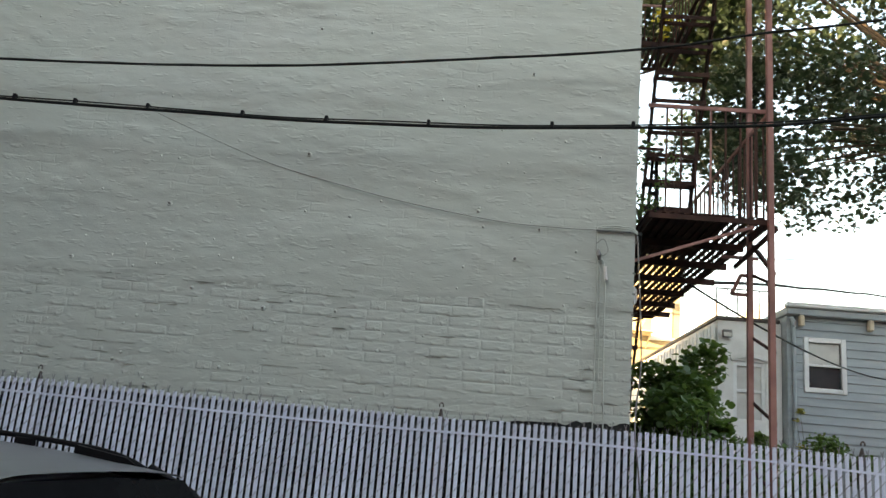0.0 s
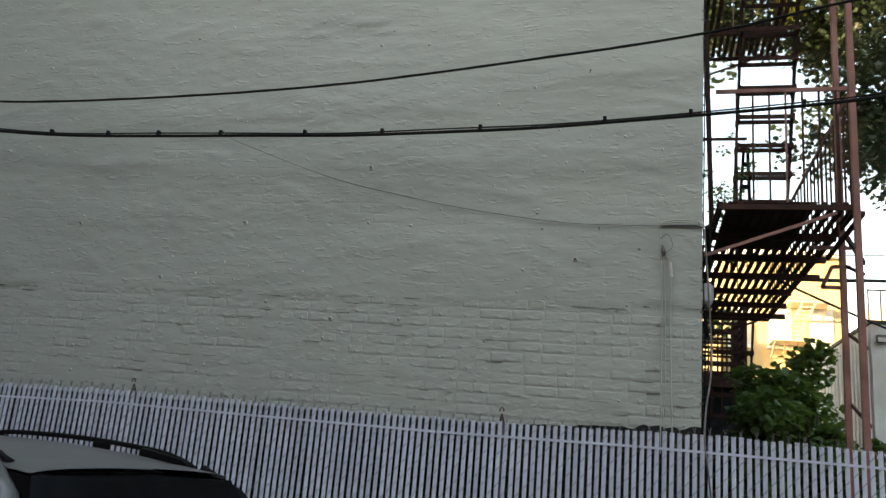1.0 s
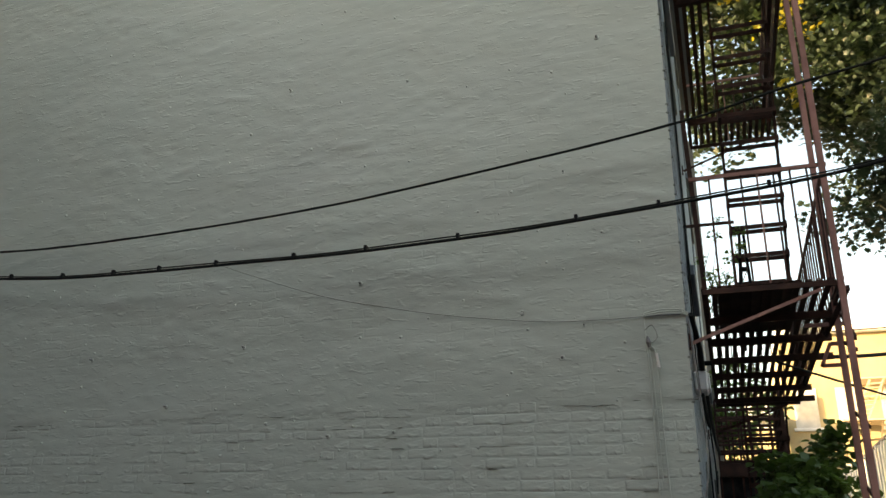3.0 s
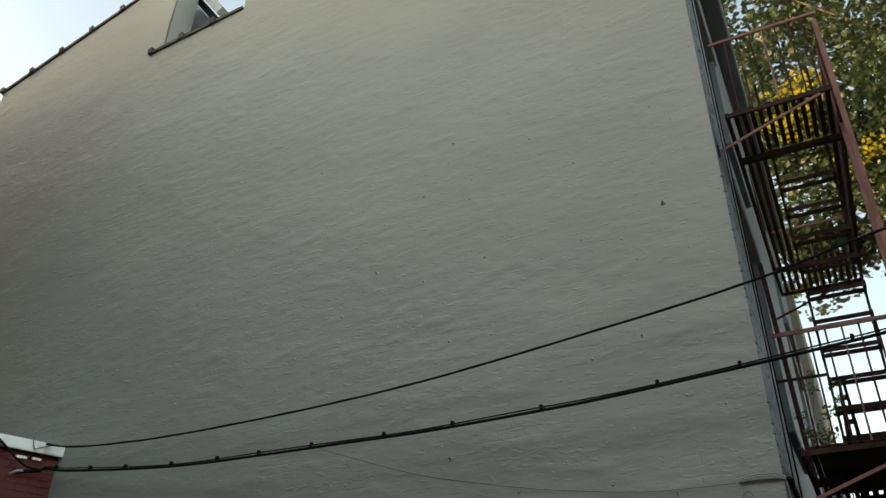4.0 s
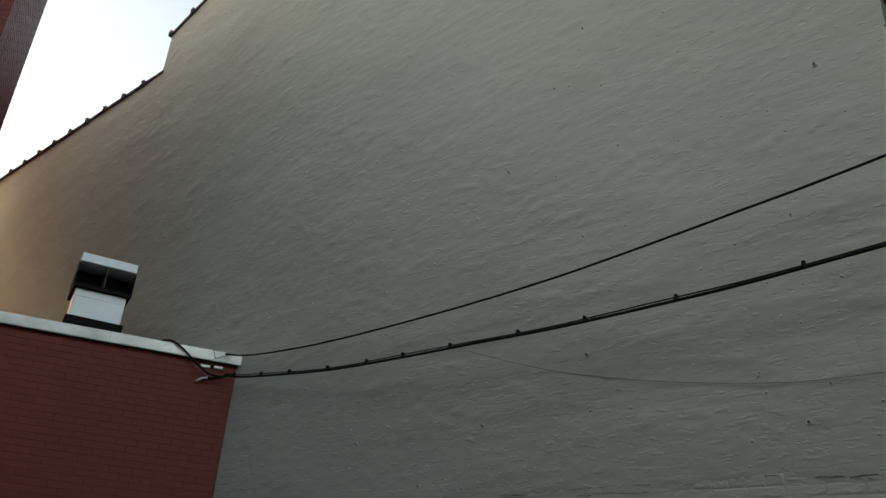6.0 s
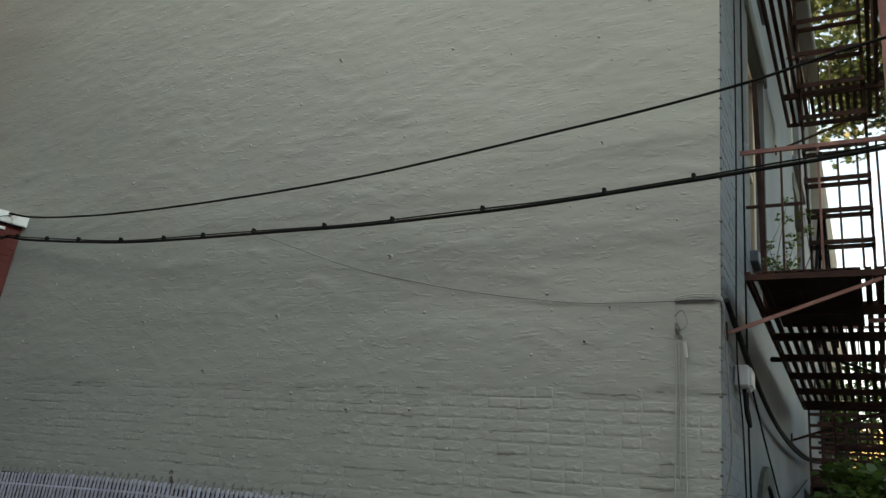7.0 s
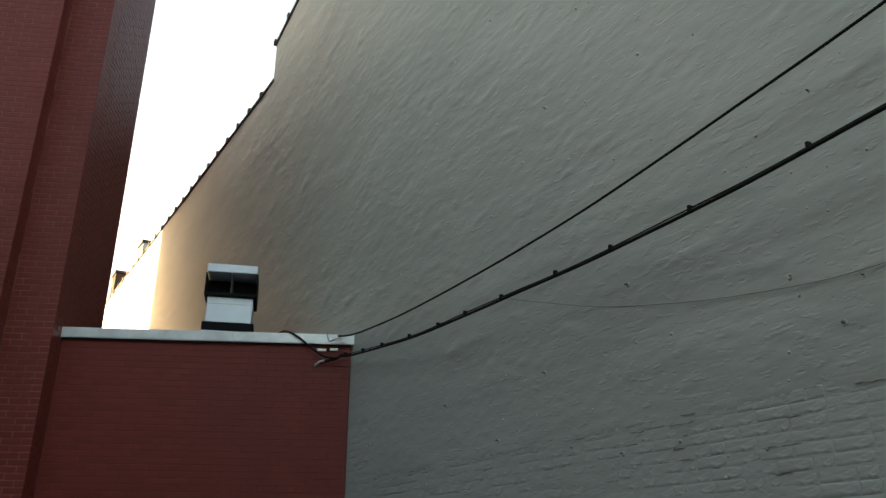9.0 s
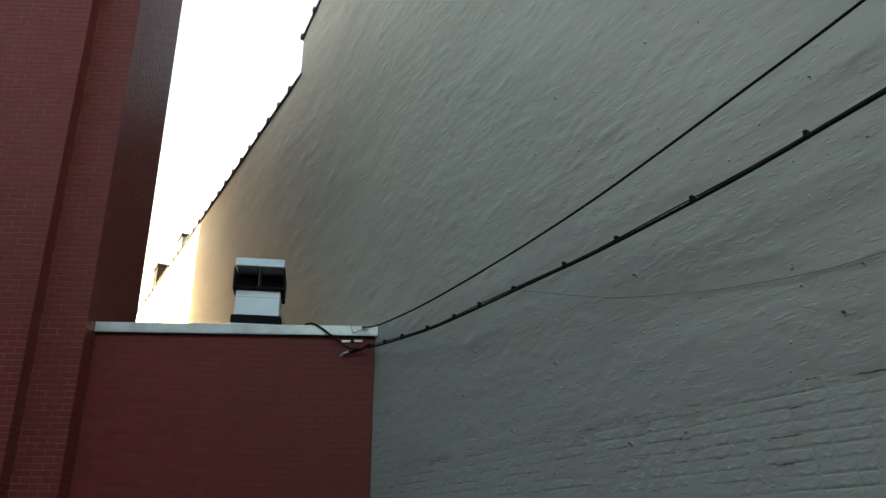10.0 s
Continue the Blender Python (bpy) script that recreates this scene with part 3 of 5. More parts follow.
def fence_top(x):
    return FENCE_TOP + 0.012 * math.sin(x * 1.1) - max(0.0, x) * 0.03 - max(0.0, -4 - x) * 0.02


F0 = Matrix.Translation((2.0, -FENCE_Y, -GROUND))
SL = 0.0415
slat = box_mesh("slat", (-0.0125, -0.003, -1.72), (0.0125, 0.003, 0.0), M_SLAT, 0.002)
nf = 0
x = -6.35
rnd = random.Random(4)
extra = Build()
while x < 4.2:
    top = fence_top(x) + rnd.uniform(-0.007, 0.007)
    m = Matrix.Translation((x, FENCE_Y + rnd.uniform(-0.002, 0.002), top)) @ Matrix.Rotation(rnd.uniform(-0.006, 0.006), 4, "Y") @ Matrix.Rotation(rnd.uniform(-0.12, 0.12), 4, "Z")
    if x < 2.6:
        piece("slat", slat, F0 @ m, fence)
    else:
        extra.box((-0.0125, -0.003, -1.72), (0.0125, 0.003, 0.0), m)
    x += SL
ob = part("slats_far", extra, M_SLAT, fence)
ob.matrix_basis = F0
ob["kind"] = "stuff"
x = -6.35
while x < 4.2:
    lock = Build().bar((x, FENCE_Y - 0.006, fence_top(x) - 0.088), (x + 1.194, FENCE_Y - 0.006, fence_top(x + 1.2) - 0.088), 0.004, 0.014)
    part("locking_strip", lock, M_SLAT, fence).matrix_basis = F0
    x += 1.2
wires = Build()
x, k = -6.4, 0
while x < 4.2:
    zt = fence_top(x)
    z = zt - 0.01 - (0.046 if k % 2 else 0.0)
    while z > 0.75:
        wires.bar((x - SL / 2, FENCE_Y - 0.0065, z - 0.023), (x + SL / 2, FENCE_Y - 0.0065, z + 0.023), 0.0027)
        z -= 0.092
    if k % 2:
        wires.bar((x, FENCE_Y - 0.003, zt - 0.02), (x + 0.014, FENCE_Y, zt + 0.042), 0.0036)
        wires.bar((x + 0.016, FENCE_Y - 0.003, zt - 0.01), (x - 0.004, FENCE_Y, zt + 0.038), 0.0036)
    x += SL
    k += 1
ob = part("wire_mesh", wires, M_WIRE, fence)
ob.matrix_basis = F0
ob["kind"] = "stuff"
for x in (-6.2, -3.72, -1.16, 1.35, 3.9):
    pb = Build().tube([(x, FENCE_Y + 0.04, GROUND), (x, FENCE_Y + 0.04, fence_top(x) - 0.03)], 0.024, 10)
    post = part("post", pb, M_POST, fence)
    post.matrix_basis = F0
    cap = Build().tube([(x, FENCE_Y + 0.04, fence_top(x) - 0.03), (x, FENCE_Y + 0.04, fence_top(x) + 0.0), (x, FENCE_Y + 0.03, fence_top(x) + 0.05)], [0.025, 0.018, 0.006], 10)
    loop = [(x + 0.012 * math.cos(a), FENCE_Y + 0.02, fence_top(x) + 0.07 + 0.016 * math.sin(a)) for a in [math.pi * k / 6 for k in range(-1, 8)]]
    cap.tube(loop, 0.005, 6)
    part("post_cap", cap, M_COPING, post)


# ---- overhead cables ----
def sagged(a, b, sag, n=40, wave=0.0):
    a, b = Vector(a), Vector(b)
    out = []
    for i in range(n + 1):
        t = i / n
        p = a.lerp(b, t)
        p.z -= 4 * sag * t * (1 - t)
        p.z += wave * noise.noise(Vector((t * 9, a.z, 0)))
        out.append(p)
    return out


def cable(name, label, pts, r, mat=None, clips=0, group="overhead cables"):
    ob = thing(name, label, "cable", group)
    part("strand", Build().tube(pts, r, 8), mat or M_CABLE, ob, smooth=True)
    return ob


CY = -0.28
LOW = [tuple(red_m @ Vector((0.34, 0.05, COP_Z - 0.215))), tuple(red_m @ Vector((0.16, 0.10, COP_Z - 0.178))), (-6.38, -0.16, 4.078), (-6.0, -0.22, 4.0), (-5.2, CY, 3.905), (-4.5, CY, 3.855), (-3.7, CY, 3.838), (-3.0, CY, 3.832), (-2.3, CY, 3.824), (-1.6, -0.29, 3.833), (-1.0, -0.3, 3.849), (-0.4, -0.32, 3.88), (0.2, -0.32, 3.923), (0.85, CY, 3.995), (1.5, CY, 4.10), (3.2, CY, 4.36), (6.0, CY, 4.9), (9.0, CY, 5.55)]
UP = [(-6.5, -0.16, 4.33), (-6.0, -0.2, 4.225), (-5.2, -0.22, 4.165), (-4.5, -0.22, 4.155), (-3.7, -0.22, 4.175), (-3.0, -0.22, 4.20), (-2.3, -0.22, 4.243), (-1.6, -0.22, 4.312), (-1.0, -0.22, 4.38), (-0.4, -0.22, 4.45), (0.2, -0.22, 4.535), (0.73, -0.22, 4.655), (1.5, -0.22, 4.80), (3.2, CY, 5.15), (6.0, CY, 5.8), (9.0, CY, 6.6)]


def spline(pts, per=8):
    """A smooth curve through the given points."""
    P = [Vector(p) for p in pts]
    out = []
    for i in range(len(P) - 1):
        p0, p1, p2, p3 = P[max(i - 1, 0)], P[i], P[i + 1], P[min(i + 2, len(P) - 1)]
        for k in range(per):
            t = k / per
            out.append(0.5 * (2 * p1 + (p2 - p0) * t + (2 * p0 - 5 * p1 + 4 * p2 - p3) * t * t + (3 * p1 - p0 - 3 * p2 + p3) * t ** 3))
    return out + [P[-1]]


low_pts = spline([(x, y, z - (0.008 if -5.3 < x < 0.3 else 0.003)) for x, y, z in LOW])
lowc = cable("service_cable", "thick black twin cable with small clips hung over the lot", low_pts, 0.0115)
part("messenger_wire", Build().tube([p + Vector((0, 0.006, 0.021 + 0.004 * math.sin(p.x * 3))) for p in low_pts], 0.005, 6), M_CABLE, lowc)
clip_x = [-6.2, -5.67, -5.2, -4.67, -4.18, -3.76, -3.26, -2.62, -2.06, -1.39, -0.6, -0.09, 0.55, 1.25, 2.1]
for cx in clip_x:
    i = min(range(len(low_pts)), key=lambda k: abs(low_pts[k].x - cx))
    a, c = low_pts[i], low_pts[min(i + 1, len(low_pts) - 1)]
    t = (cx - a.x) / max(1e-6, c.x - a.x)
    p = a.lerp(c, t)
    part("clip", Build().box((p.x - 0.011, p.y - 0.014, p.z - 0.006), (p.x + 0.011, p.y + 0.016, p.z + 0.040), None, 0.003), M_CARBLACK, lowc)
up_pts = spline([(x, y, z - (0.007 if -3.8 < x < 0.0 else 0.0)) for x, y, z in UP])
upc = cable("service_cable", "single black cable sagging over the lot", up_pts, 0.009)
part("tracer_wire", Build().tube([p + Vector((0, 0.006, 0.009 + 0.003 * math.sin(i))) for i, p in enumerate(up_pts)], 0.003, 6), M_CABLE, upc)

# brackets and the drip loop on the red wall
anchor = thing("cable_bracket", "small corroded metal cable bracket on the red wall", "bracket", "cable brackets")
part("plate", Build().box((0.27, 0.0, COP_Z - 0.075), (0.37, 0.022, COP_Z - 0.045), red_m, 0.004), M_ZINC, anchor)
part("knob", Build().box((0.14, 0.0, COP_Z - 0.07), (0.23, 0.028, COP_Z - 0.04), red_m, 0.004), M_ZINC, anchor)
part("bolt", Build().tube([red_m @ Vector(p) for p in ((0.25, 0.0, COP_Z - 0.06), (0.25, 0.05, COP_Z - 0.055))], 0.010, 8), M_CARBLACK, anchor)
anchor = thing("cable_bracket", "small corroded metal cable bracket on the red wall", "bracket", "cable brackets")
part("hook", Build().tube([red_m @ Vector(p) for p in ((0.38, 0.0, COP_Z - 0.235), (0.37, 0.04, COP_Z - 0.23), (0.33, 0.06, COP_Z - 0.205), (0.28, 0.075, COP_Z - 0.195))], 0.014, 8), M_ZINC, anchor)
loop = [red_m @ Vector(p) for p in ((0.86, -0.12, COP_Z + 0.115), (0.75, 0.02, COP_Z + 0.135), (0.66, 0.07, COP_Z + 0.11), (0.55, 0.08, COP_Z + 0.04), (0.40, 0.09, COP_Z - 0.08), (0.28, 0.10, COP_Z - 0.155), (0.16, 0.115, COP_Z - 0.17))]
cable("drip_loop", "black cable looping over the metal coping", spline(loop), 0.011)
cable("tie_wire", "thin twisted tie wire at the end of the coping", spline([tuple(red_m @ Vector(p)) for p in ((0.27, 0.055, COP_Z + 0.12), (0.24, 0.065, COP_Z + 0.03), (0.18, 0.07, COP_Z + 0.05), (0.05, 0.11, COP_Z + 0.095))]) + up_pts[:3], 0.004, M_POST)

# thin wire fixed along the painted wall, and the conduit near the corner
thin = spline([(-3.25, CY, 3.84), (-3.1, -0.2, 3.79), (-2.49, -0.02, 3.606), (-1.9, -0.02, 3.465), (-1.45, -0.02, 3.378), (-0.88, -0.02, 3.302), (-0.5, -0.02, 3.288), (-0.253, -0.022, 3.29)])
cable("wall_wire", "thin painted wire drooping across the wall", thin, 0.0028, M_PAINTWIRE, group="wall wires")
cond = thing("wall_conduit", "bundle of painted-over wires and conduit by the corner", "conduit")
cb = Build()
for k in range(4):
    cb.tube([(-0.255 + 0.004 * k, -0.018 - 0.004 * (k % 2), 3.292 + 0.006 * k), (-0.15, -0.02, 3.30 + 0.007 * k + 0.006 * (k % 2)), (-0.02, -0.022, 3.296 + 0.008 * k), (0.012, -0.01, 3.28 + 0.006 * k)], 0.0045, 6)
part("wire_bundle", cb, M_WALL, cond)
# added dark strand that stands for the bundle's shadow on the wall
part("bare_strand", Build().tube([(-0.25, -0.022, 3.286), (-0.15, -0.024, 3.291), (-0.03, -0.024, 3.287)], 0.0035, 6), M_POST, cond, "dark strand standing for the shadow under the bundle")
part("conduit", Build().tube([(-0.252, -0.016, 3.31), (-0.245, -0.018, 3.1), (-0.235, -0.018, 2.9), (-0.232, -0.018, 2.4), (-0.228, -0.018, 1.9)], 0.0038, 8), M_WALL, cond)
part("conduit", Build().tube([(-0.235, -0.02, 3.12), (-0.20, -0.02, 3.08), (-0.185, -0.022, 2.98), (-0.182, -0.018, 2.6), (-0.16, -0.018, 1.9)], 0.0042, 8), M_WALL, cond)
part("conduit", Build().tube([(-0.238, -0.018, 3.12), (-0.222, -0.02, 3.0), (-0.212, -0.018, 2.7), (-0.205, -0.018, 2.3)], 0.003, 8), M_WALL, cond)
part("splice", Build().tube([(-0.236, -0.024, 3.16), (-0.230, -0.026, 3.12), (-0.228, -0.024, 3.09)], [0.006, 0.016, 0.008], 8), M_POST, cond)
part("end_sleeve", Build().tube([(-0.190, -0.024, 3.05), (-0.180, -0.024, 2.96)], 0.010, 8), M_BLIND, cond)
part("wire_loop", Build().tube(spline([(-0.25, -0.02, 3.2), (-0.205, -0.028, 3.23), (-0.175, -0.028, 3.16), (-0.205, -0.028, 3.12), (-0.235, -0.02, 3.13)], 5), 0.003, 6), M_PAINTWIRE, cond)

# wall anchors and nail heads left in the paint
for i, (px, pz, r) in enumerate([(-2.212, 3.684, 0.017), (-3.117, 3.269, 0.018), (-0.626, 3.263, 0.012), (-0.771, 3.058, 0.019), (-2.382, 2.607, 0.015), (-3.724, 2.856, 0.014), (-0.449, 5.427, 0.017), (-2.956, 5.431, 0.015), (-0.725, 4.369, 0.012), (-4.48, 3.248, 0.017)]):
    n = thing("wall_anchor", "small painted-over bolt stub sticking out of the wall", "bolt", "wall bolts", at=(px, -0.004, pz))
    part("stub", Build().tube([(0, 0.01, 0), (0, -0.022, 0.004), (0.003, -0.03, -0.002)], [r * 0.6, r * 0.4, r * 0.35], 8), M_POST, n)
    part("washer", Build().tube([(0, 0.008, 0), (0, -0.008, 0)], [r * 1.3, r * 0.9], 10), M_WALL, n)

# facade wiring: dark cable bundle, meter box, drops
fc = thing("facade_wiring", "sagging black wires fixed to the blue-grey rear wall", "cable")
bundle = [(0.03, 0.0, 3.29), (0.06, 0.3, 3.14), (0.06, 0.8, 3.06), (0.07, 2.0, 2.95), (0.08, 3.6, 3.0), (0.09, 5.4, 3.15), (0.08, 7.9, 3.48)]
part("feeder_cable", Build().tube(spline(bundle), 0.016, 8), M_CABLE, fc)
part("branch_cable", Build().tube(spline([(x, y, z + 0.03 * math.sin(3 * y)) for x, y, z in bundle]), 0.012, 8), M_CABLE, fc)
part("drop", Build().tube(spline([(0.03, 0.35, 10.0), (0.03, 0.36, 7.0), (0.035, 0.38, 4.5), (0.03, 0.36, 3.15), (0.05, 0.45, 2.6), (0.06, 0.6, 1.5)]), 0.0045, 8), M_CABLE, fc)
part("drop", Build().tube(spline([(0.03, 0.72, 10.0), (0.03, 0.72, 6.0), (0.035, 0.74, 3.4), (0.05, 0.70, 2.4), (0.06, 0.9, 1.2)]), 0.006, 8), M_CABLE, fc)
part("drop", Build().tube(spline([(0.05, 0.6, 3.08), (0.07, 1.6, 2.6), (0.06, 2.6, 2.45), (0.05, 5.0, 2.9)]), 0.006, 8), M_CABLE, fc)
mb = thing("junction_box", "small pale weathered junction box on the rear wall", "junction box")
part("body", Build().box((0.003, 0.42, 2.90), (0.09, 0.60, 3.03), None, 0.012), M_WHITE, mb)
part("lid", Build().box((0.091, 0.43, 2.915), (0.10, 0.59, 3.015), None, 0.004), M_WHITE, mb)
part("cable_tail", Build().tube(spline([(0.05, 0.50, 2.90), (0.06, 0.52, 2.75), (0.07, 0.58, 2.70), (0.05, 0.62, 2.80)]), 0.012, 8), M_CABLE, mb)


cable("loose_wire", "loose thin wire hanging from the corner over the fence", spline([(0.012, -0.012, 3.27), (0.035, -0.02, 2.9), (0.055, -0.03, 2.45), (0.02, -0.09, 2.16), (0.01, -0.15, 1.98), (0.035, -0.16, 1.76), (0.08, -0.155, 1.3)]), 0.005, M_POST, group="wall wires")


# ---- fire escape ----
fe = thing("fire_escape", "rusty iron fire escape with faded red posts on the rear wall", "fire escape")
XI, XO, YN = 0.10, 0.92, 0.15
LEVELS = [(3.50, 4.05), (6.22, 3.35)]
STAIR_TOP_Y, STAIR_FOOT_Y = 0.80, 2.12


def bars(name, items, mat, w, h=None):
    for a, c in items:
        part(name, Build().bar(a, c, w, h), mat, fe)


for li, (z, yf) in enumerate(LEVELS):
    XI = 0.12
    bars("edge_beam", [((XI, YN, z - 0.03), (XO, YN, z - 0.03)), ((XI, yf, z - 0.03), (XO, yf, z - 0.03)), ((XI, YN, z - 0.03), (XI, yf, z - 0.03)), ((XO, YN, z - 0.03), (XO, yf, z - 0.03))], M_IRON, 0.02, 0.035)
    cross = [y for y in ((0.75, 1.35, 1.95, 2.55, 3.15, 3.7) if li == 0 else (0.75, 2.75)) if y < yf - 0.1]
    bars("cross_beam", [((XI, y, z - 0.055), (XO + (0.0, 0.05, 0.12)[cross.index(y) % 3], y, z - 0.055)) for y in cross], M_IRON, 0.04, 0.05)
    n = 13
    for k in range(n + 1):
        xk = XI + (XO - XI) * k / n
        y1 = yf
        y0 = YN
        if li > 0 and 0.36 < xk < 0.80:
            part("deck_slat", Build().bar((xk, YN, z), (xk, 0.74, z), 0.034, 0.012), M_IRON, fe)
            y0 = 2.7
        part("deck_slat", Build().bar((xk, y0, z), (xk, y1, z), 0.034, 0.012), M_IRON, fe)
    if li == 0:
        part("deck_plate", Build().box((0.20, YN + 0.02, z + 0.007), (0.70, 1.32, z + 0.014)), M_IRON, fe, "dark solid deck plate")
    # railings
    for zr, mat in ((z + 0.77, M_SALMON), (z + 0.40, M_IRON)):
        if zr > z + 0.5:
            bars("rail", [((XI - 0.03, YN, zr), (XO + 0.02, YN, zr)), ((XO, YN, zr), (XO, yf, zr)), ((XO, yf, zr), (XI, yf, zr))], mat, 0.016, 0.026)
    for k in range(1, 8):
        xk = XI + (XO - XI) * k / 8
        bars("baluster", [((xk, YN, z), (xk, YN, z + 0.77)), ((xk, yf, z), (xk, yf, z + 0.77))], M_SALMON if k % 4 == 0 else M_IRON, 0.012)
    yk = YN + 0.14
    while yk < yf - 0.05:
        bars("baluster", [((XO, yk, z), (XO, yk, z + 0.77))], M_IRON, 0.012)
        yk += 0.14
    # brackets under the platform
    for y in (YN, yf - 0.1):
        bars("bracket", [((0.02, y - 0.02, z - 0.36), (XO - 0.12, y - 0.02, z - 0.07))], M_SALMON if y < 1 else M_IRON, 0.012, 0.02)
        bars("wall_plate", [((0.008, y - 0.02, z - 0.40), (0.008, y - 0.02, z - 0.30))], M_IRON, 0.012, 0.03)

# outer posts, latticed together
for y, mat in ((YN - 0.03, M_SALMON), (0.60, M_SALMON)):
    px = XO - 0.012 if y < 0.5 else XO + 0.002
    part("post", Build().bar((px, y, GROUND), (px, y, 6.88 if y < 0.5 else 7.0), 0.036, 0.042), mat, fe, "faded red iron post")
for k in range(16):
    zz = 0.8 + 0.45 * k
    if zz < 3.3:
        bars("lattice", [((XO + 0.02, YN, zz), (XO + 0.02, 0.60, zz + 0.16))], M_IRON, 0.012, 0.02)
for a, c in (((0.97, 0.60, 3.205), (0.86, 0.60, 3.205)), ((0.86, 0.60, 3.21), (0.79, 0.60, 3.06)), ((0.79, 0.60, 3.065), (0.91, 0.60, 3.065)), ((0.98, 0.60, 3.335), (0.72, 0.60, 3.335))):
    bars("stay", [(a, c)], M_SALMON, 0.016, 0.024)
part("knee", Build().bar((XO + 0.02, YN, 3.12), (XO + 0.02, 0.58, 3.42), 0.02, 0.03), M_IRON, fe)
part("knee", Build().bar((XO + 0.02, YN - 0.05, 3.42), (XO - 0.06, 0.75, 3.30), 0.02, 0.03), M_IRON, fe)

# stair flights between the platforms
for z0, z1, ya, yb in ((3.50, 6.22, STAIR_FOOT_Y, STAIR_TOP_Y), (0.55, 3.45, 5.55, 4.15)):
    xl, xr = 0.37, 0.79
    for xs in (xl, xr):
        part("stringer", Build().bar((xs, ya, z0), (xs, yb, z1), 0.012, 0.11, up=(0, 1, 0)), M_IRON, fe)
        part("stair_rail", Build().bar((xs, ya - 0.25, z0 + 0.55), (xs, yb - 0.25, z1 + 0.55), 0.02), M_IRON, fe)
        for k in (0.15, 0.5, 0.85):
            y, z = ya + (yb - ya) * k, z0 + (z1 - z0) * k
            part("stair_post", Build().bar((xs, y, z), (xs, y - 0.25, z + 0.55), 0.016), M_IRON, fe)
    n = 13
    for k in range(1, n):
        t = (k - 0.35) / n
        y, z = ya + (yb - ya) * t, z0 + (z1 - z0) * t
        tr = Build()
        for j in range(2):
            tr.box((xl, y - 0.085 + 0.11 * j, z - 0.006), (xr, y - 0.04 + 0.11 * j, z + 0.006))
            tr.box((xl, y - 0.087 + 0.11 * j, z - 0.032), (xr, y - 0.081 + 0.11 * j, z - 0.005))
        for xe in (xl, xr):
            tr.box((xe - 0.012, y - 0.09, z - 0.035), (xe + 0.012, y + 0.075, z + 0.012))
        part("tread", tr, M_IRON, fe)

# inner post, low rail and a folded step ladder on the first platform
bars("inner_post", [((0.13, 1.0, 3.5), (0.08, 1.0, 5.3))], M_IRON, 0.035)
bars("inner_rail", [((0.01, 1.0, 4.285), (0.38, 1.0, 4.285))], M_IRON, 0.016, 0.02)
ladder = thing("step_ladder", "dark folded step ladder standing on the fire escape landing", "ladder", at=(0.42, 1.6, 3.51))
for xs, lean in ((-0.06, 0.05), (0.06, 0.02)):
    part("stile", Build().bar((xs, 0.0, 0.0), (xs * 0.5 + lean, 0.14, 1.0), 0.022, 0.03), M_CARBLACK, ladder)
    part("rear_leg", Build().bar((xs + 0.03, 0.30, 0.0), (xs * 0.5 + lean, 0.16, 0.98), 0.02), M_CARBLACK, ladder)
for k in range(1, 5):
    part("step", Build().box((-0.06 + 0.02 * k, 0.025 * k, 0.21 * k), (0.06, 0.025 * k + 0.07, 0.21 * k + 0.02)), M_CARBLACK, ladder)
part("top", Build().box((-0.01, 0.11, 1.0), (0.07, 0.19, 1.025), None, 0.006), M_CARBLACK, ladder)

# second, lower landing of the same escape further along the wall
bars("landing_beam", [((0.08, 5.2, 2.92), (0.80, 5.2, 2.92)), ((0.80, 5.2, 2.92), (0.80, 6.6, 2.92)), ((0.08, 6.6, 2.92), (0.80, 6.6, 2.92))], M_IRON, 0.05, 0.14)
part("landing_deck", Build().box((0.08, 5.2, 2.86), (0.80, 6.6, 2.88)), M_IRON, fe)
for zr in (3.02, 3.14, 3.26, 3.38, 3.50, 3.62, 3.74):
    bars("landing_rail", [((0.08, 5.2, zr), (0.80, 5.2, zr)), ((0.80, 5.2, zr), (0.80, 6.6, zr)), ((0.08, 6.6, zr + 0.03), (0.80, 6.6, zr + 0.03))], M_IRON, 0.03)
for k in range(7):
    bars("landing_baluster", [((0.08 + 0.12 * k, 5.2, 2.5), (0.08 + 0.12 * k, 5.2, 3.74)), ((0.80, 5.2 + 0.23 * k, 2.9), (0.80, 5.2 + 0.23 * k, 3.74)), ((0.14 + 0.12 * k, 6.6, 2.9), (0.14 + 0.12 * k, 6.6, 3.74))], M_IRON, 0.022)
# added dark sheet in place of the shaded void below the landing
part("landing_skirt", Build().box((0.06, 5.24, GROUND + 0.02), (0.80, 5.27, 2.86)), M_TAR_SHADE, fe, "dark sheet standing for the shade under the lower landing")
part("landing_post", Build().bar((0.82, 5.2, GROUND), (0.82, 5.2, 3.95), 0.045), M_IRON, fe)

# plants that lie on the first platform
pot = thing("potted_plant", "leafy green plant growing on the fire escape landing", "plant")


# ---- plants ----
LEAF_SHAPE = [(0, 0), (0.32, 0.18), (0.5, 0.5), (0.3, 0.8), (0, 1.0), (-0.3, 0.8), (-0.5, 0.5), (-0.32, 0.18)]
MAPLE = [(0, 0), (0.12, 0.16), (0.42, 0.08), (0.34, 0.34), (0.6, 0.5), (0.3, 0.6), (0.26, 0.86), (0.1, 0.74), (0, 1.05), (-0.1, 0.74), (-0.26, 0.86), (-0.3, 0.6), (-0.6, 0.5), (-0.34, 0.34), (-0.42, 0.08), (-0.12, 0.16)]


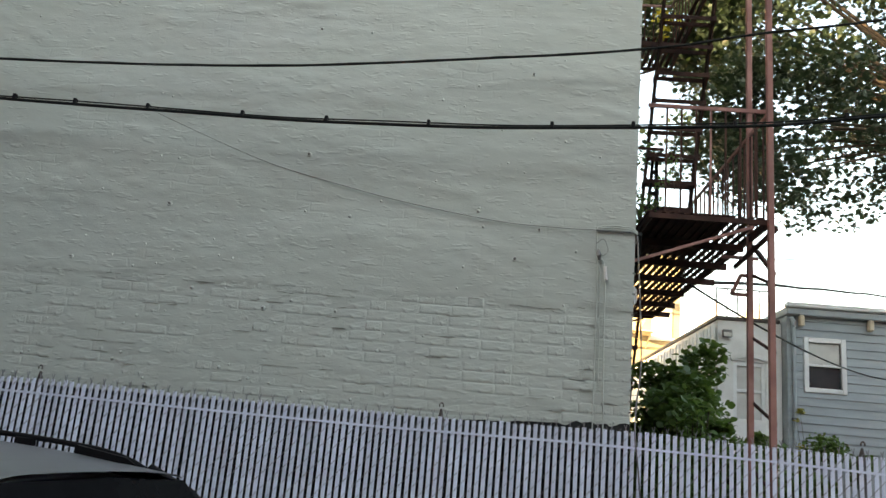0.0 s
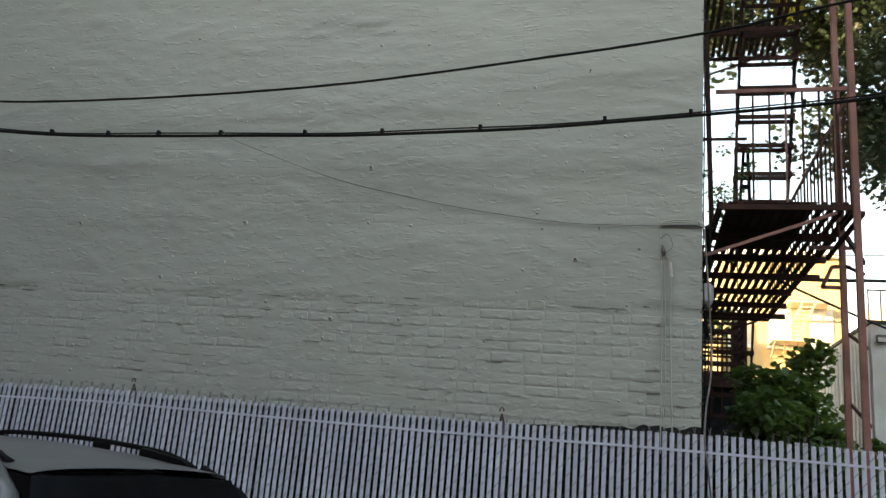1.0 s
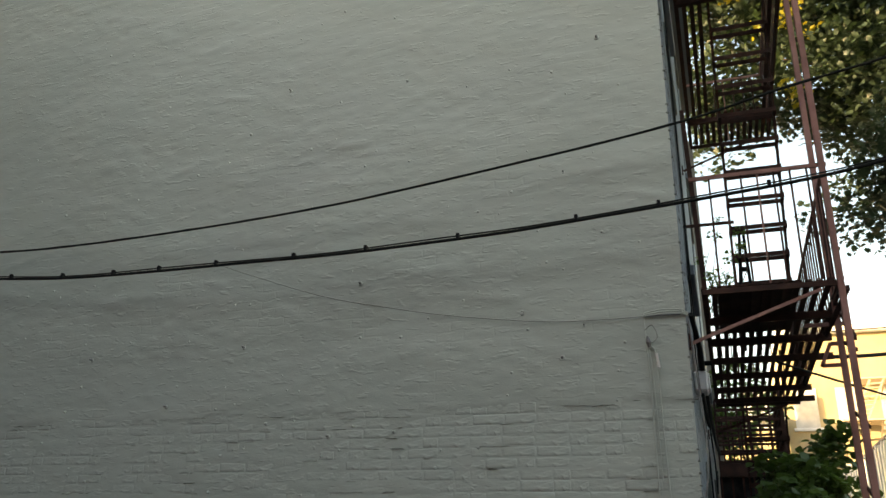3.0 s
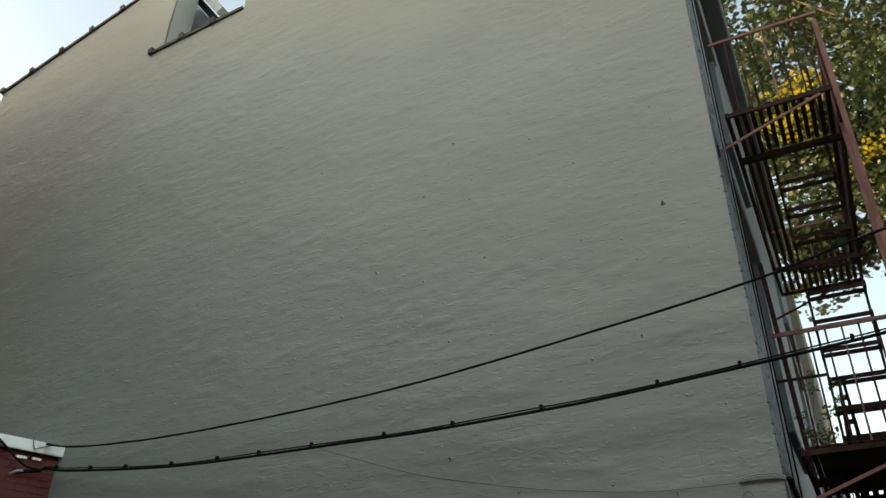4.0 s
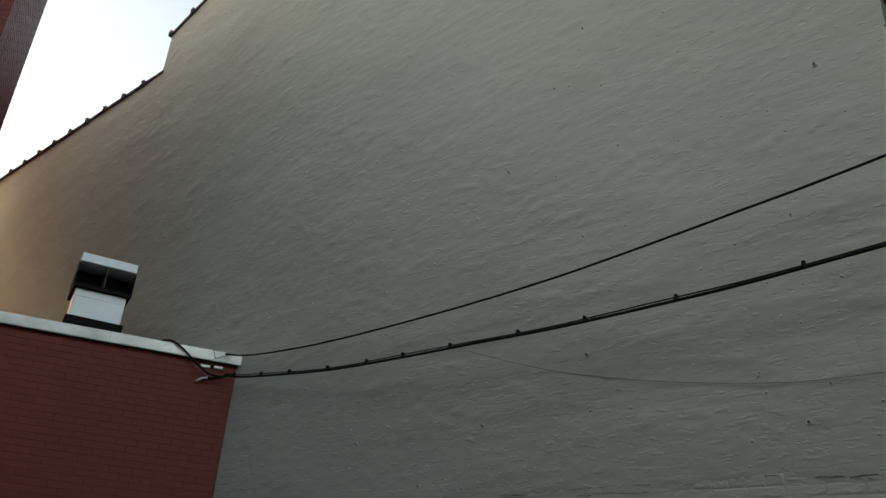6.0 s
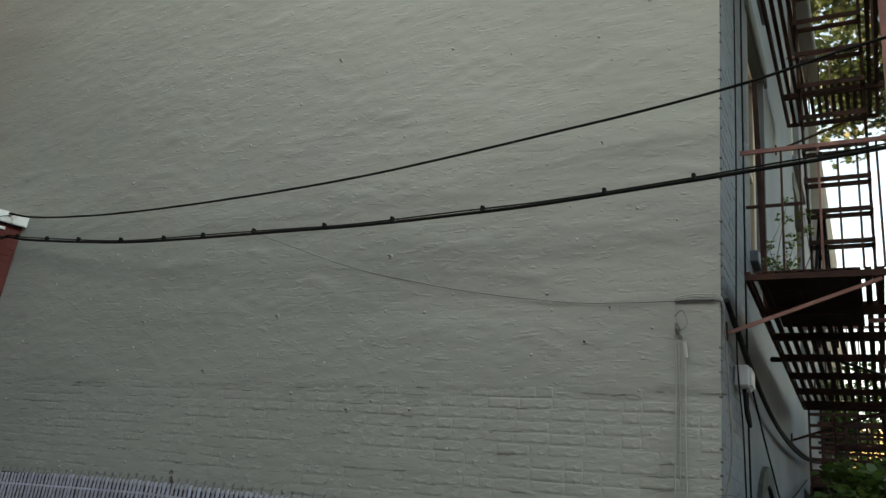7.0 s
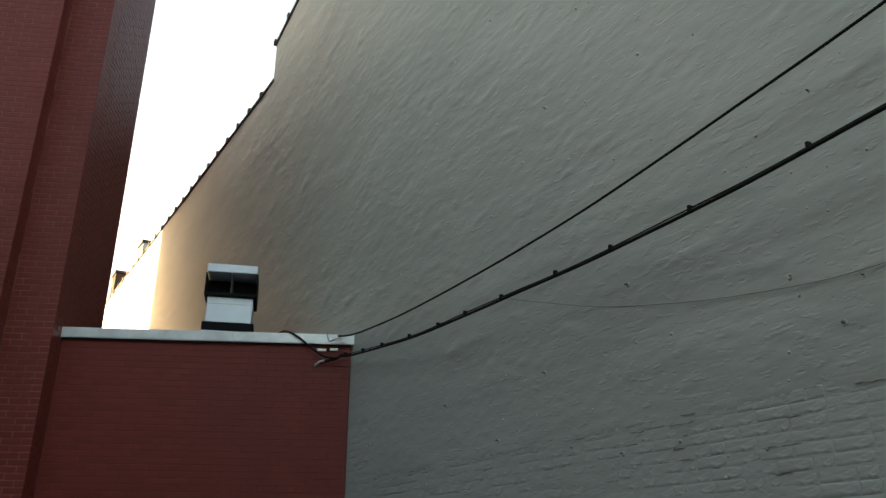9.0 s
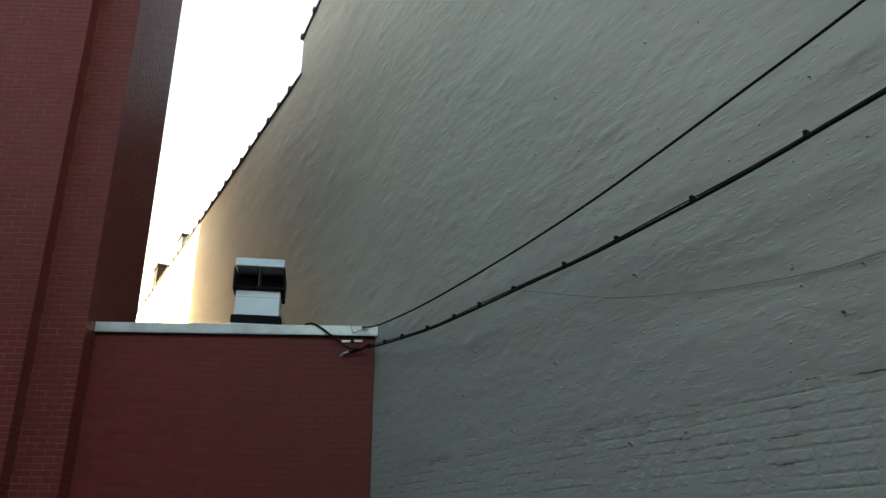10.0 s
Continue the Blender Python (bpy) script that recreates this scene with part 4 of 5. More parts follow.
def leaves(centres, count, size, seed, shape=LEAF_SHAPE, flat=0.5):
    """Many single leaves scattered in clumps round the given centres (x, y, z, radius)."""
    r = random.Random(seed)
    b = Build()
    weights = [c[3] ** 2 for c in centres]
    for _ in range(count):
        cx, cy, cz, cr = r.choices(centres, weights)[0]
        d = Vector((r.gauss(0, 1), r.gauss(0, 1), r.gauss(0, 1))).normalized() * cr * (r.random() ** 0.4)
        p = Vector((cx + d.x, cy + d.y, cz + d.z * 0.75))
        s = size * r.uniform(0.6, 1.25)
        m = Matrix.Translation(p) @ Euler((r.gauss(0.3, flat), r.gauss(0, flat), r.uniform(0, 6.3))).to_matrix().to_4x4()
        n = len(b.v)
        fold = r.uniform(0.1, 0.3)
        b.v.extend(tuple(m @ Vector((x * s, y * s, abs(x) * s * fold - 0.12 * s * y * y))) for x, y in shape)
        b.f.append(tuple(range(n, n + len(shape))))
    return b


def twigs(root, centres, r0, seed):
    r = random.Random(seed)
    b = Build()
    for cx, cy, cz, cr in centres:
        a, c = Vector(root), Vector((cx, cy, cz))
        mid = a.lerp(c, 0.5) + Vector((r.uniform(-0.2, 0.2), r.uniform(-0.2, 0.2), 0.15 * cr))
        b.tube([a, mid, c], [r0, r0 * 0.6, r0 * 0.2], 6)
    return b


def clumps(n, box, rad, seed):
    r = random.Random(seed)
    (x0, y0, z0), (x1, y1, z1) = box
    return [(r.uniform(x0, x1), r.uniform(y0, y1), r.uniform(z0, z1), r.uniform(*rad)) for _ in range(n)]


def plant(name, label, category, root, centres, count, size, seed, mat, trunk, shape=LEAF_SHAPE, crown_name="foliage"):
    t = thing(name, label, category, at=root)
    inv = Matrix.Translation(-Vector(root))
    for c in centres if trunk is None else centres[::6]:
        part("branch", twigs(root if trunk is None else trunk[-1], [c], 0.012 if trunk is None else 0.05, seed), M_BARK, t).matrix_basis = inv
    if trunk:
        part("trunk", Build().tube(trunk, [0.24, 0.2, 0.17, 0.14][: len(trunk)], 12), M_BARK, t).matrix_basis = inv
    part(crown_name, leaves(centres, count, size, seed + 1, shape), mat, t).matrix_basis = inv
    return t


# large tree behind the fire escape
tc = clumps(70, ((2.7, 8.6, 7.1), (11.0, 12.0, 13.5)), (0.6, 1.2), 11)
tc += clumps(44, ((0.4, 8.6, 9.9), (4.2, 11.5, 12.5)), (0.5, 0.9), 12) + clumps(20, ((3.3, 8.6, 7.5), (4.8, 11.0, 9.5)), (0.4, 0.7), 14)
tc += clumps(46, ((-0.2, 8.5, 12.0), (7.0, 11.0, 19.0)), (0.8, 1.3), 13) + clumps(12, ((4.2, 8.6, 8.8), (9.0, 11.0, 13.0)), (0.7, 1.2), 15)
maple = plant("maple_tree", "tall broad-leaved tree with dense dark green leaves", "tree", (10.5, 10.2, GROUND), tc, 62000, 0.135, 21, M_LEAF, [(10.5, 10.2, GROUND), (10.4, 10.2, 2.5), (9.9, 10.1, 5.5), (9.0, 10.0, 8.5)], MAPLE, "crown")
# clumps whose yellow colour paints in the low sun on green leaves
yc = clumps(5, ((0.55, 8.0, 11.6), (1.5, 8.4, 13.2)), (0.25, 0.5), 16) + clumps(5, ((1.4, 8.0, 9.6), (2.6, 8.4, 11.4)), (0.15, 0.35), 17)
part("yellowing_foliage", leaves(yc, 460, 0.10, 23, MAPLE), M_YELLOWLEAF, maple, "leaves coloured yellow to stand for low sunlight on the crown").matrix_basis = Matrix.Translation((-10.5, -10.2, -GROUND))
# shrubs
sc = clumps(24, ((0.5, 1.2, 1.3), (1.15, 2.3, 2.35)), (0.18, 0.32), 31) + clumps(15, ((0.7, 1.4, 1.1), (1.2, 2.3, 1.9)), (0.18, 0.28), 35) + clumps(9, ((0.5, 1.4, 2.1), (1.0, 2.2, 2.65)), (0.1, 0.2), 32) + clumps(4, ((0.6, 1.6, 2.3), (0.9, 2.2, 2.6)), (0.12, 0.2), 36) + clumps(5, ((0.75, 1.5, 2.4), (1.0, 2.2, 2.8)), (0.07, 0.14), 30) + clumps(4, ((1.15, 1.5, 1.85), (1.55, 2.2, 2.15)), (0.07, 0.13), 29)
plant("shrub", "dense green shrub growing behind the slatted fence", "shrub", (0.8, 1.8, GROUND), sc, 15000, 0.06, 33, M_LEAF2, None)
sc = clumps(24, ((0.2, 6.9, 0.8), (2.6, 8.4, 2.7)), (0.25, 0.5), 37) + clumps(14, ((0.9, 4.8, 0.8), (2.0, 7.5, 2.3)), (0.25, 0.4), 39) + clumps(26, ((0.2, 8.2, 1.0), (0.75, 11.5, 4.7)), (0.3, 0.5), 40)
plant("shrub", "rank green undergrowth filling the back yard", "shrub", (1.6, 6.2, GROUND), sc, 12000, 0.085, 38, M_LEAF2, None)
sc = clumps(9, ((4.95, 10.6, 1.5), (5.75, 11.4, 2.75)), (0.2, 0.38), 41)
plant("shrub", "small rounded bush by the grey house", "shrub", (5.3, 11.0, GROUND), sc, 2600, 0.075, 42, M_LEAF2, None)
sc = clumps(5, ((6.3, 11.0, 1.7), (6.6, 11.4, 2.9)), (0.12, 0.25), 43)
plant("shrub", "small upright bush by the grey house", "shrub", (6.5, 11.2, GROUND), sc, 1000, 0.06, 44, M_LEAF2, None)
sc = clumps(7, ((0.16, 0.6, 3.6), (0.36, 1.5, 3.8)), (0.06, 0.13), 51) + clumps(9, ((0.10, 0.7, 3.8), (0.42, 1.3, 4.35)), (0.03, 0.08), 54)
part("foliage", leaves(sc, 1100, 0.021, 52), M_LEAF2, pot)
part("stems", twigs((0.26, 1.0, 3.51), sc, 0.005, 53), M_BARK, pot)


vc2 = clumps(9, ((5.38, 11.78, 1.9), (5.5, 11.86, 3.35)), (0.04, 0.1), 45)
plant("climbing_plant", "thin yellow-green climber on the downpipe", "plant", (5.44, 11.8, GROUND), vc2, 260, 0.05, 46, M_YELLOWLEAF, None)


# ---- houses in the distance ----
house = thing("clapboard_house", "two-storey house with grey clapboard siding and a flat roof", "house", at=(8.5, 12.0, GROUND))
HI = Matrix.Translation((-8.5, -12.0, -GROUND))
HX0, HX1, HY, HTOP = 5.30, 14.0, 12.0, 5.20
WX0, WX1, WZ0, WZ1 = 5.72, 6.38, 3.68, 4.62


def hpart(name, bd, mat, parent=None, label=""):
    o = part(name, bd, mat, parent or house, label)
    if parent is None:
        o.matrix_basis = HI
    return o


hpart("wall", Build().box((HX0, HY + 0.03, GROUND), (WX0, HY + 6, HTOP)).box((WX1, HY + 0.03, GROUND), (HX1, HY + 6, HTOP)).box((WX0, HY + 0.03, GROUND), (WX1, HY + 6, WZ0)).box((WX0, HY + 0.03, WZ1), (WX1, HY + 6, HTOP)).box((WX0, HY + 0.8, WZ0), (WX1, HY + 6, WZ1)), M_GREYBOARD)
BOARD = 0.175
zb = 1.2
while zb < HTOP - 0.1:
    for xa, xb in (((HX0, WX0 - 0.1), (WX1 + 0.1, HX1)) if WZ0 - 0.2 < zb < WZ1 + 0.02 else ((HX0, HX1),)):
        bd = Build().add([(xa, HY + 0.026, zb + BOARD), (xb, HY + 0.026, zb + BOARD), (xb, HY - 0.004, zb + 0.002), (xa, HY - 0.004, zb + 0.002), (xa, HY + 0.03, zb), (xb, HY + 0.03, zb)], [(0, 1, 2, 3), (3, 2, 5, 4), (0, 3, 4), (1, 5, 2)])
        hpart("clapboard", bd, M_GREYBOARD)
    zb += BOARD
hpart("cornice", Build().box((HX0 - 0.05, HY - 0.16, HTOP - 0.05), (HX1, HY + 6, HTOP + 0.1), None, 0.02), M_GREYBOARD)
hpart("gutter", Build().box((HX0 - 0.08, HY - 0.24, HTOP + 0.101), (HX1, HY - 0.05, HTOP + 0.2), None, 0.02), M_WHITE)
for xb in (5.5, 6.9, 8.3):
    hpart("corbel", Build().box((xb, HY - 0.18, HTOP - 0.28), (xb + 0.1, HY - 0.03, HTOP - 0.052), None, 0.02), M_CREAM)
hpart("roof", Build().box((HX0, HY, HTOP + 0.103), (HX1, HY + 6, HTOP + 0.13)), M_ROOF)
hpart("corner_board", Build().box((HX0 - 0.02, HY - 0.02, GROUND), (HX0 + 0.12, HY + 0.1, HTOP - 0.06), None, 0.01), M_GREYBOARD)
win = thing("window", "", "")
win.parent = house
win.matrix_basis = HI
win["label"] = "white-framed sash window with a half-drawn blind"
for lo, hi in (((WX0 - 0.1, HY - 0.03, WZ0 - 0.1), (WX0, HY + 0.06, WZ1 + 0.1)), ((WX1, HY - 0.03, WZ0 - 0.1), (WX1 + 0.1, HY + 0.06, WZ1 + 0.1)), ((WX0, HY - 0.03, WZ1), (WX1, HY + 0.06, WZ1 + 0.1)), ((WX0, HY - 0.03, WZ0 - 0.1), (WX1, HY + 0.06, WZ0)), ((WX0, HY - 0.01, 4.12), (WX1, HY + 0.06, 4.17))):
    part("window_frame", Build().box(lo, hi, None, 0.008), M_WHITE, win)
part("pane", Build().box((WX0, HY + 0.065, WZ0), (WX1, HY + 0.075, WZ1)), M_GLASS, win)
part("blind", Build().box((WX0 + 0.01, HY + 0.045, 4.18), (WX1 - 0.01, HY + 0.05, WZ1 - 0.01)), M_BLIND, win)
dp = thing("downpipe", "pale downpipe at the corner of the grey house", "pipe")
part("strap", Build().box((5.35, 11.88, 3.0), (5.45, 11.985, 3.03)), M_POST, dp)
part("pipe", Build().tube(spline([(5.36, 11.93, 5.1), (5.40, 11.90, 4.9), (5.40, 11.93, 4.7), (5.40, 11.93, GROUND)], 5), 0.04, 10), M_GREYBOARD, dp, smooth=True)

wh = thing("row_house", "whitewashed brick row house with a low parapet", "house", at=(4.5, 12.6, GROUND))
WI = Matrix.Translation((-4.5, -12.6, -GROUND))


def wpart(name, bd, mat, parent=None, label=""):
    o = part(name, bd, mat, parent or wh, label)
    if parent is None:
        o.matrix_basis = WI
    return o


wpart("wall", Build().box((3.95, 12.3, GROUND), (4.28, 22, 5.0)).box((4.95, 12.3, GROUND), (5.28, 22, 5.0)).box((4.28, 12.3, GROUND), (4.95, 22, 2.95)).box((4.28, 12.3, 4.15), (4.95, 22, 5.0)).box((4.28, 12.7, 2.95), (4.95, 22, 4.15)), M_WHITEBRICK)
wpart("coping", Build().box((3.9, 12.25, 5.003), (5.24, 22, 5.08), None, 0.01), M_COPING)
ww = thing("window", "", "")
ww.parent = wh
ww.matrix_basis = WI
ww["label"] = "white-framed window under a segmental arch"
for lo, hi in (((4.28, 12.33, 2.95), (4.36, 12.42, 4.15)), ((4.87, 12.33, 2.95), (4.95, 12.42, 4.15)), ((4.36, 12.33, 4.05), (4.87, 12.42, 4.15)), ((4.36, 12.33, 3.5), (4.87, 12.42, 3.56))):
    part("window_frame", Build().box(lo, hi, None, 0.006), M_WHITE, ww)
part("pane", Build().box((4.36, 12.38, 2.95), (4.87, 12.39, 4.05)), M_BLIND, ww)
arch = Build()
for k in range(8):
    a, c = k / 8, (k + 1) / 8
    arch.bar((4.22 + 0.79 * a, 12.27, 4.18 + 0.1 * math.sin(math.pi * a)), (4.22 + 0.79 * c, 12.27, 4.18 + 0.1 * math.sin(math.pi * c)), 0.06, 0.09)
part("arch", arch, M_WHITEBRICK, ww)
fl = thing("flood_lamp", "small outdoor flood lamp on the white wall", "lamp")
part("housing", Build().box((4.02, 12.16, 4.62), (4.22, 12.26, 4.78), None, 0.015), M_POST, fl)
part("arm", Build().bar((4.12, 12.30, 4.66), (4.12, 12.24, 4.68), 0.03), M_POST, fl)
part("lens", Build().box((4.04, 12.152, 4.63), (4.20, 12.159, 4.72), None, 0.002), M_BLIND, fl)
rail = thing("roof_railing", "thin iron railing on the white roof", "railing")
for k in range(6):
    part("post", Build().bar((4.0 + 0.23 * k, 12.6, 5.08), (4.0 + 0.23 * k, 12.6, 5.75), 0.025), M_POST, rail)
part("rail", Build().bar((3.98, 12.6, 5.76), (5.17, 12.6, 5.76), 0.03), M_POST, rail)
# garden wall and far terrace that the low sun reaches
gw = new("board_fence")
structure(gw, "tall white board fence running away behind the shrubs", "fence")
for k in range(46):
    t = k / 46
    px, py, pz = 3.9 - 1.7 * t, 12.35 + 7.0 * t, 4.9 - 1.2 * t
    part("board", Build().box((px - 0.02, py, GROUND), (px + 0.01, py + 0.135, pz + 0.03 * (k % 2)), None, 0.004), M_WHITE, gw)
for i, (x0, x1, y, top) in enumerate(((-4.0, 2.6, 30, 7.5), (2.65, 7.5, 31, 11.2), (7.55, 13.0, 30, 6.0), (13.05, 22.0, 31, 6.2))):
    tr = thing("terrace_house", "pale terrace house catching the low sun", "house", "far terrace", at=(x0, y, GROUND))
    part("wall", Build().box((0, 0, 0), (x1 - x0, 8, top - GROUND)), M_STUCCO, tr)
    part("cornice", Build().box((-0.02, -0.3, top - GROUND + 0.003), (x1 - x0 + 0.02, 8, top - GROUND + 0.3), None, 0.03), M_WHITE, tr)
    for k in range(3):
        for s in (0, 1, 2):
            cx = (x1 - x0) * (k + 0.5) / 3
            w = part("window", Build().box((cx - 0.45, -0.03, 1.2 + 3 * s), (cx + 0.45, 0.02, 2.8 + 3 * s)), M_BLIND, tr)
            part("sill", Build().box((cx - 0.55, -0.12, 1.08 + 3 * s), (cx + 0.55, -0.002, 1.2 + 3 * s), None, 0.01), M_WHITE, w)

# small iron fire escape on the far terrace
fx = thing("fire_escape", "small rusty fire escape on the sunlit far terrace", "fire escape")
for x0, x1, z in ((5.25, 6.8, 9.05), (4.6, 6.1, 7.45)):
    part("landing", Build().box((x0, 29.7, z - 0.03), (x1, 30.95, z + 0.03)), M_CREAM, fx)
    for k in range(4):
        part("bracket", Build().bar((x0 + 0.1 + (x1 - x0 - 0.2) * k / 3, 29.9, z - 0.07), (x0 + 0.1 + (x1 - x0 - 0.2) * k / 3, 30.98, z - 0.6), 0.05), M_CREAM, fx)
for dx in (0.0, 0.5):
    part("stringer", Build().bar((5.0 + dx, 29.75, 7.5), (5.75 + dx, 29.75, 9.0), 0.06, 0.06), M_CREAM, fx)
for k in range(1, 9):
    part("tread", Build().bar((5.0 + 0.75 * k / 9, 29.75, 7.5 + 1.5 * k / 9), (5.5 + 0.75 * k / 9, 29.75, 7.5 + 1.5 * k / 9), 0.12, 0.04), M_CREAM, fx)

# yard wires
cable("yard_wire", "thin black wire strung across the back yards", sagged((0.53, 0.7, 3.13), (8.0, 12.0, 4.05), 0.28), 0.009, group="yard wires")
cable("yard_wire", "thin black wire strung across the back yards", sagged((0.05, 2.0, 3.45), (8.2, 13.2, 5.95), -0.05, wave=0.03), 0.02, group="yard wires")
cable("yard_wire", "thin black wire strung across the back yards", sagged((0.05, 6.0, 4.7), (9.0, 12.9, 6.85), 0.08), 0.009, group="yard wires")


# ---- parked car ----
def car():
    t = thing("parked_car", "dark grey estate car with black roof rails parked by the fence", "car", at=(0, 0, 0))
    # x runs to the nose, y to its left side, z from the ground
    def strip(fn, nu, nv):
        return sheet(fn, nu, nv)

    def lerp_table(x, rows):
        for (x0, *a), (x1, *b) in zip(rows, rows[1:]):
            if x <= x1:
                k = (x - x0) / (x1 - x0)
                return [p + (q - p) * k for p, q in zip(a, b)]
        return list(rows[-1][1:])

    ROOFROWS = [(0.0, 1.455, 0.53), (0.12, 1.468, 0.545), (0.5, 1.50, 0.57), (1.0, 1.52, 0.585), (1.6, 1.52, 0.585), (2.2, 1.505, 0.58), (3.0, 1.465, 0.57), (3.3, 1.43, 0.56)]

    def roof(u, v):
        x = 3.3 * u
        z, w = lerp_table(x, ROOFROWS)
        s = 2 * v - 1
        return (x + 0.05 * s * s * (1 - u), s * w, z - 0.022 * s * s - 0.012 * max(0, abs(s) - 0.85) / 0.15)

    body = Build()
    r = strip(roof, 24, 16)
    body.add(r.v, r.f)
    under = strip(lambda u, v: tuple(Vector(roof(u, v)) - Vector((0, 0, 0.05))), 24, 16)
    body.add(under.v, under.f)
    part("roof", body, M_CAR, t, smooth=True)
    lip = Build()
    lp = strip(lambda u, v: tuple(Vector(roof(0.038 * u, v)) + Vector((-0.14 * (1 - u), 0, 0.004 - 0.006 * (1 - u)))), 4, 16)
    lip.add(lp.v, lp.f)
    lp2 = strip(lambda u, v: tuple(Vector(roof(0.038 * u, v)) + Vector((-0.14 * (1 - u), 0, -0.05 + 0.03 * (1 - u)))), 4, 16)
    lip.add(lp2.v, lp2.f)
    part("spoiler", lip, M_CAR, t, "grey tailgate spoiler", smooth=True)
    SHELL = [(-0.55, 0.50, 0.80), (-0.45, 0.92, 0.80), (0.0, 0.96, 0.84), (1.2, 0.95, 0.87), (3.4, 0.95, 0.86), (3.9, 0.93, 0.84), (4.5, 0.82, 0.80), (4.75, 0.62, 0.72)]

    def shell(u, v):
        x = -0.55 + 5.3 * u
        z, w = lerp_table(x, SHELL)
        a = math.pi * v
        return (x, w * max(-1, min(1, 1.35 * math.cos(a))), 0.28 + (z - 0.28) * min(1, 1.5 * math.sin(a)))

    part("body", strip(shell, 40, 20), M_CAR, t, smooth=True)
    part("underbody", Build().box((-0.45, -0.75, 0.2), (4.6, 0.75, 0.35)), M_CARBLACK, t)
    for s in (-1, 1):
        glass = Build()
        gl = strip(lambda u, v: tuple(Vector((-0.10 + 3.32 * u, s * (lerp_table(max(0, 3.3 * u), ROOFROWS)[1] - 0.006), lerp_table(max(0, 3.3 * u), ROOFROWS)[0] - 0.05)).lerp(Vector((-0.44 + 4.2 * u, s * (0.70 + 0.12 * min(1, 3 * u)), 0.94)), v)), 16, 6)
        glass.add(gl.v, gl.f)
        part("side_window", glass, M_CARGLASS, t)
        # rear pillars: lit side in body grey, shaded side coloured black
        part("pillar", Build().tube([(0.12, s * 0.55, 1.44), (-0.08, s * 0.60, 1.33), (-0.26, s * 0.72, 1.12), (-0.38, s * 0.79, 0.95)], [0.03, 0.045, 0.055, 0.06], 12), M_CAR if s > 0 else M_CARBLACK, t, smooth=True)
        part("pillar", Build().bar((3.2, s * 0.555, 1.39), (3.8, s * 0.80, 0.94), 0.07, 0.08), M_CAR, t)
        rl = Build()
        path = spline([(0.10, s * 0.485, 1.445), (0.22, s * 0.50, 1.48), (0.45, s * 0.515, 1.512), (1.0, s * 0.53, 1.538), (1.6, s * 0.53, 1.535), (1.85, s * 0.525, 1.515), (1.98, s * 0.52, 1.475)], 6)
        rl.tube([p * 1.0 for p in path], 0.0135, 8)
        rail = part("roof_rail", rl, M_CARBLACK, t, "black roof rail", smooth=True)
        part("rail_foot", Build().box((0.80, s * 0.525 - 0.014, 1.45), (0.93, s * 0.525 + 0.014, 1.535), None, 0.01), M_CARBLACK, rail)
        for xa, xm, xb, ya in ((0.04, 0.2, 0.5, 0.487), (2.03, 1.94, 1.75, 0.52)):
            foot = Build()
            vs = [(x, s * ya + d, z) for d in (-0.016, 0.016) for x, z in ((xa, 1.415 if xa < 1 else 1.455), (xb, 1.455), (xb, 1.52), (xm, 1.485))]
            foot.add(vs, [(0, 1, 2, 3), (7, 6, 5, 4), (0, 4, 5, 1), (1, 5, 6, 2), (2, 6, 7, 3), (3, 7, 4, 0)])
            part("rail_foot", foot, M_CARBLACK, rail)
        part("tail_lamp", Build().box((-0.50, s * 0.70 - 0.1, 0.72), (-0.42, s * 0.70 + 0.1, 0.98), None, 0.02), M_LAMPRED, t)
        for xw in (0.35, 3.7):
            wl = part("wheel", Build().tube([(xw, s * 0.60, 0.31), (xw, s * 0.80, 0.31)], 0.2, 20), M_ZINC, t)
            part("tyre", Build().tube([(xw, s * 0.58, 0.31), (xw, s * 0.60, 0.31), (xw, s * 0.79, 0.31), (xw, s * 0.81, 0.31)], [0.28, 0.31, 0.31, 0.28], 24), M_TYRE, wl)
    rw = Build().add([(-0.10, -0.53, 1.41), (-0.10, 0.53, 1.41), (-0.44, 0.70, 0.94), (-0.44, -0.70, 0.94), (-0.135, 0, 1.43), (-0.48, 0, 0.94)], [(0, 4, 5, 3), (4, 1, 2, 5)])
    part("rear_window", rw, M_CARGLASS, t, "black tinted rear window")
    part("windscreen", Build().add([(3.24, -0.54, 1.40), (3.24, 0.54, 1.40), (3.8, 0.76, 0.95), (3.8, -0.76, 0.95)], [(0, 1, 2, 3)]), M_CARGLASS, t)
    return t


CAR_AT, CAR_YAW = (-2.49, -1.81), 164.5
the_car = car()
the_car.matrix_basis = pose(CAR_AT[0], CAR_AT[1], GROUND, 0, 0, CAR_YAW)


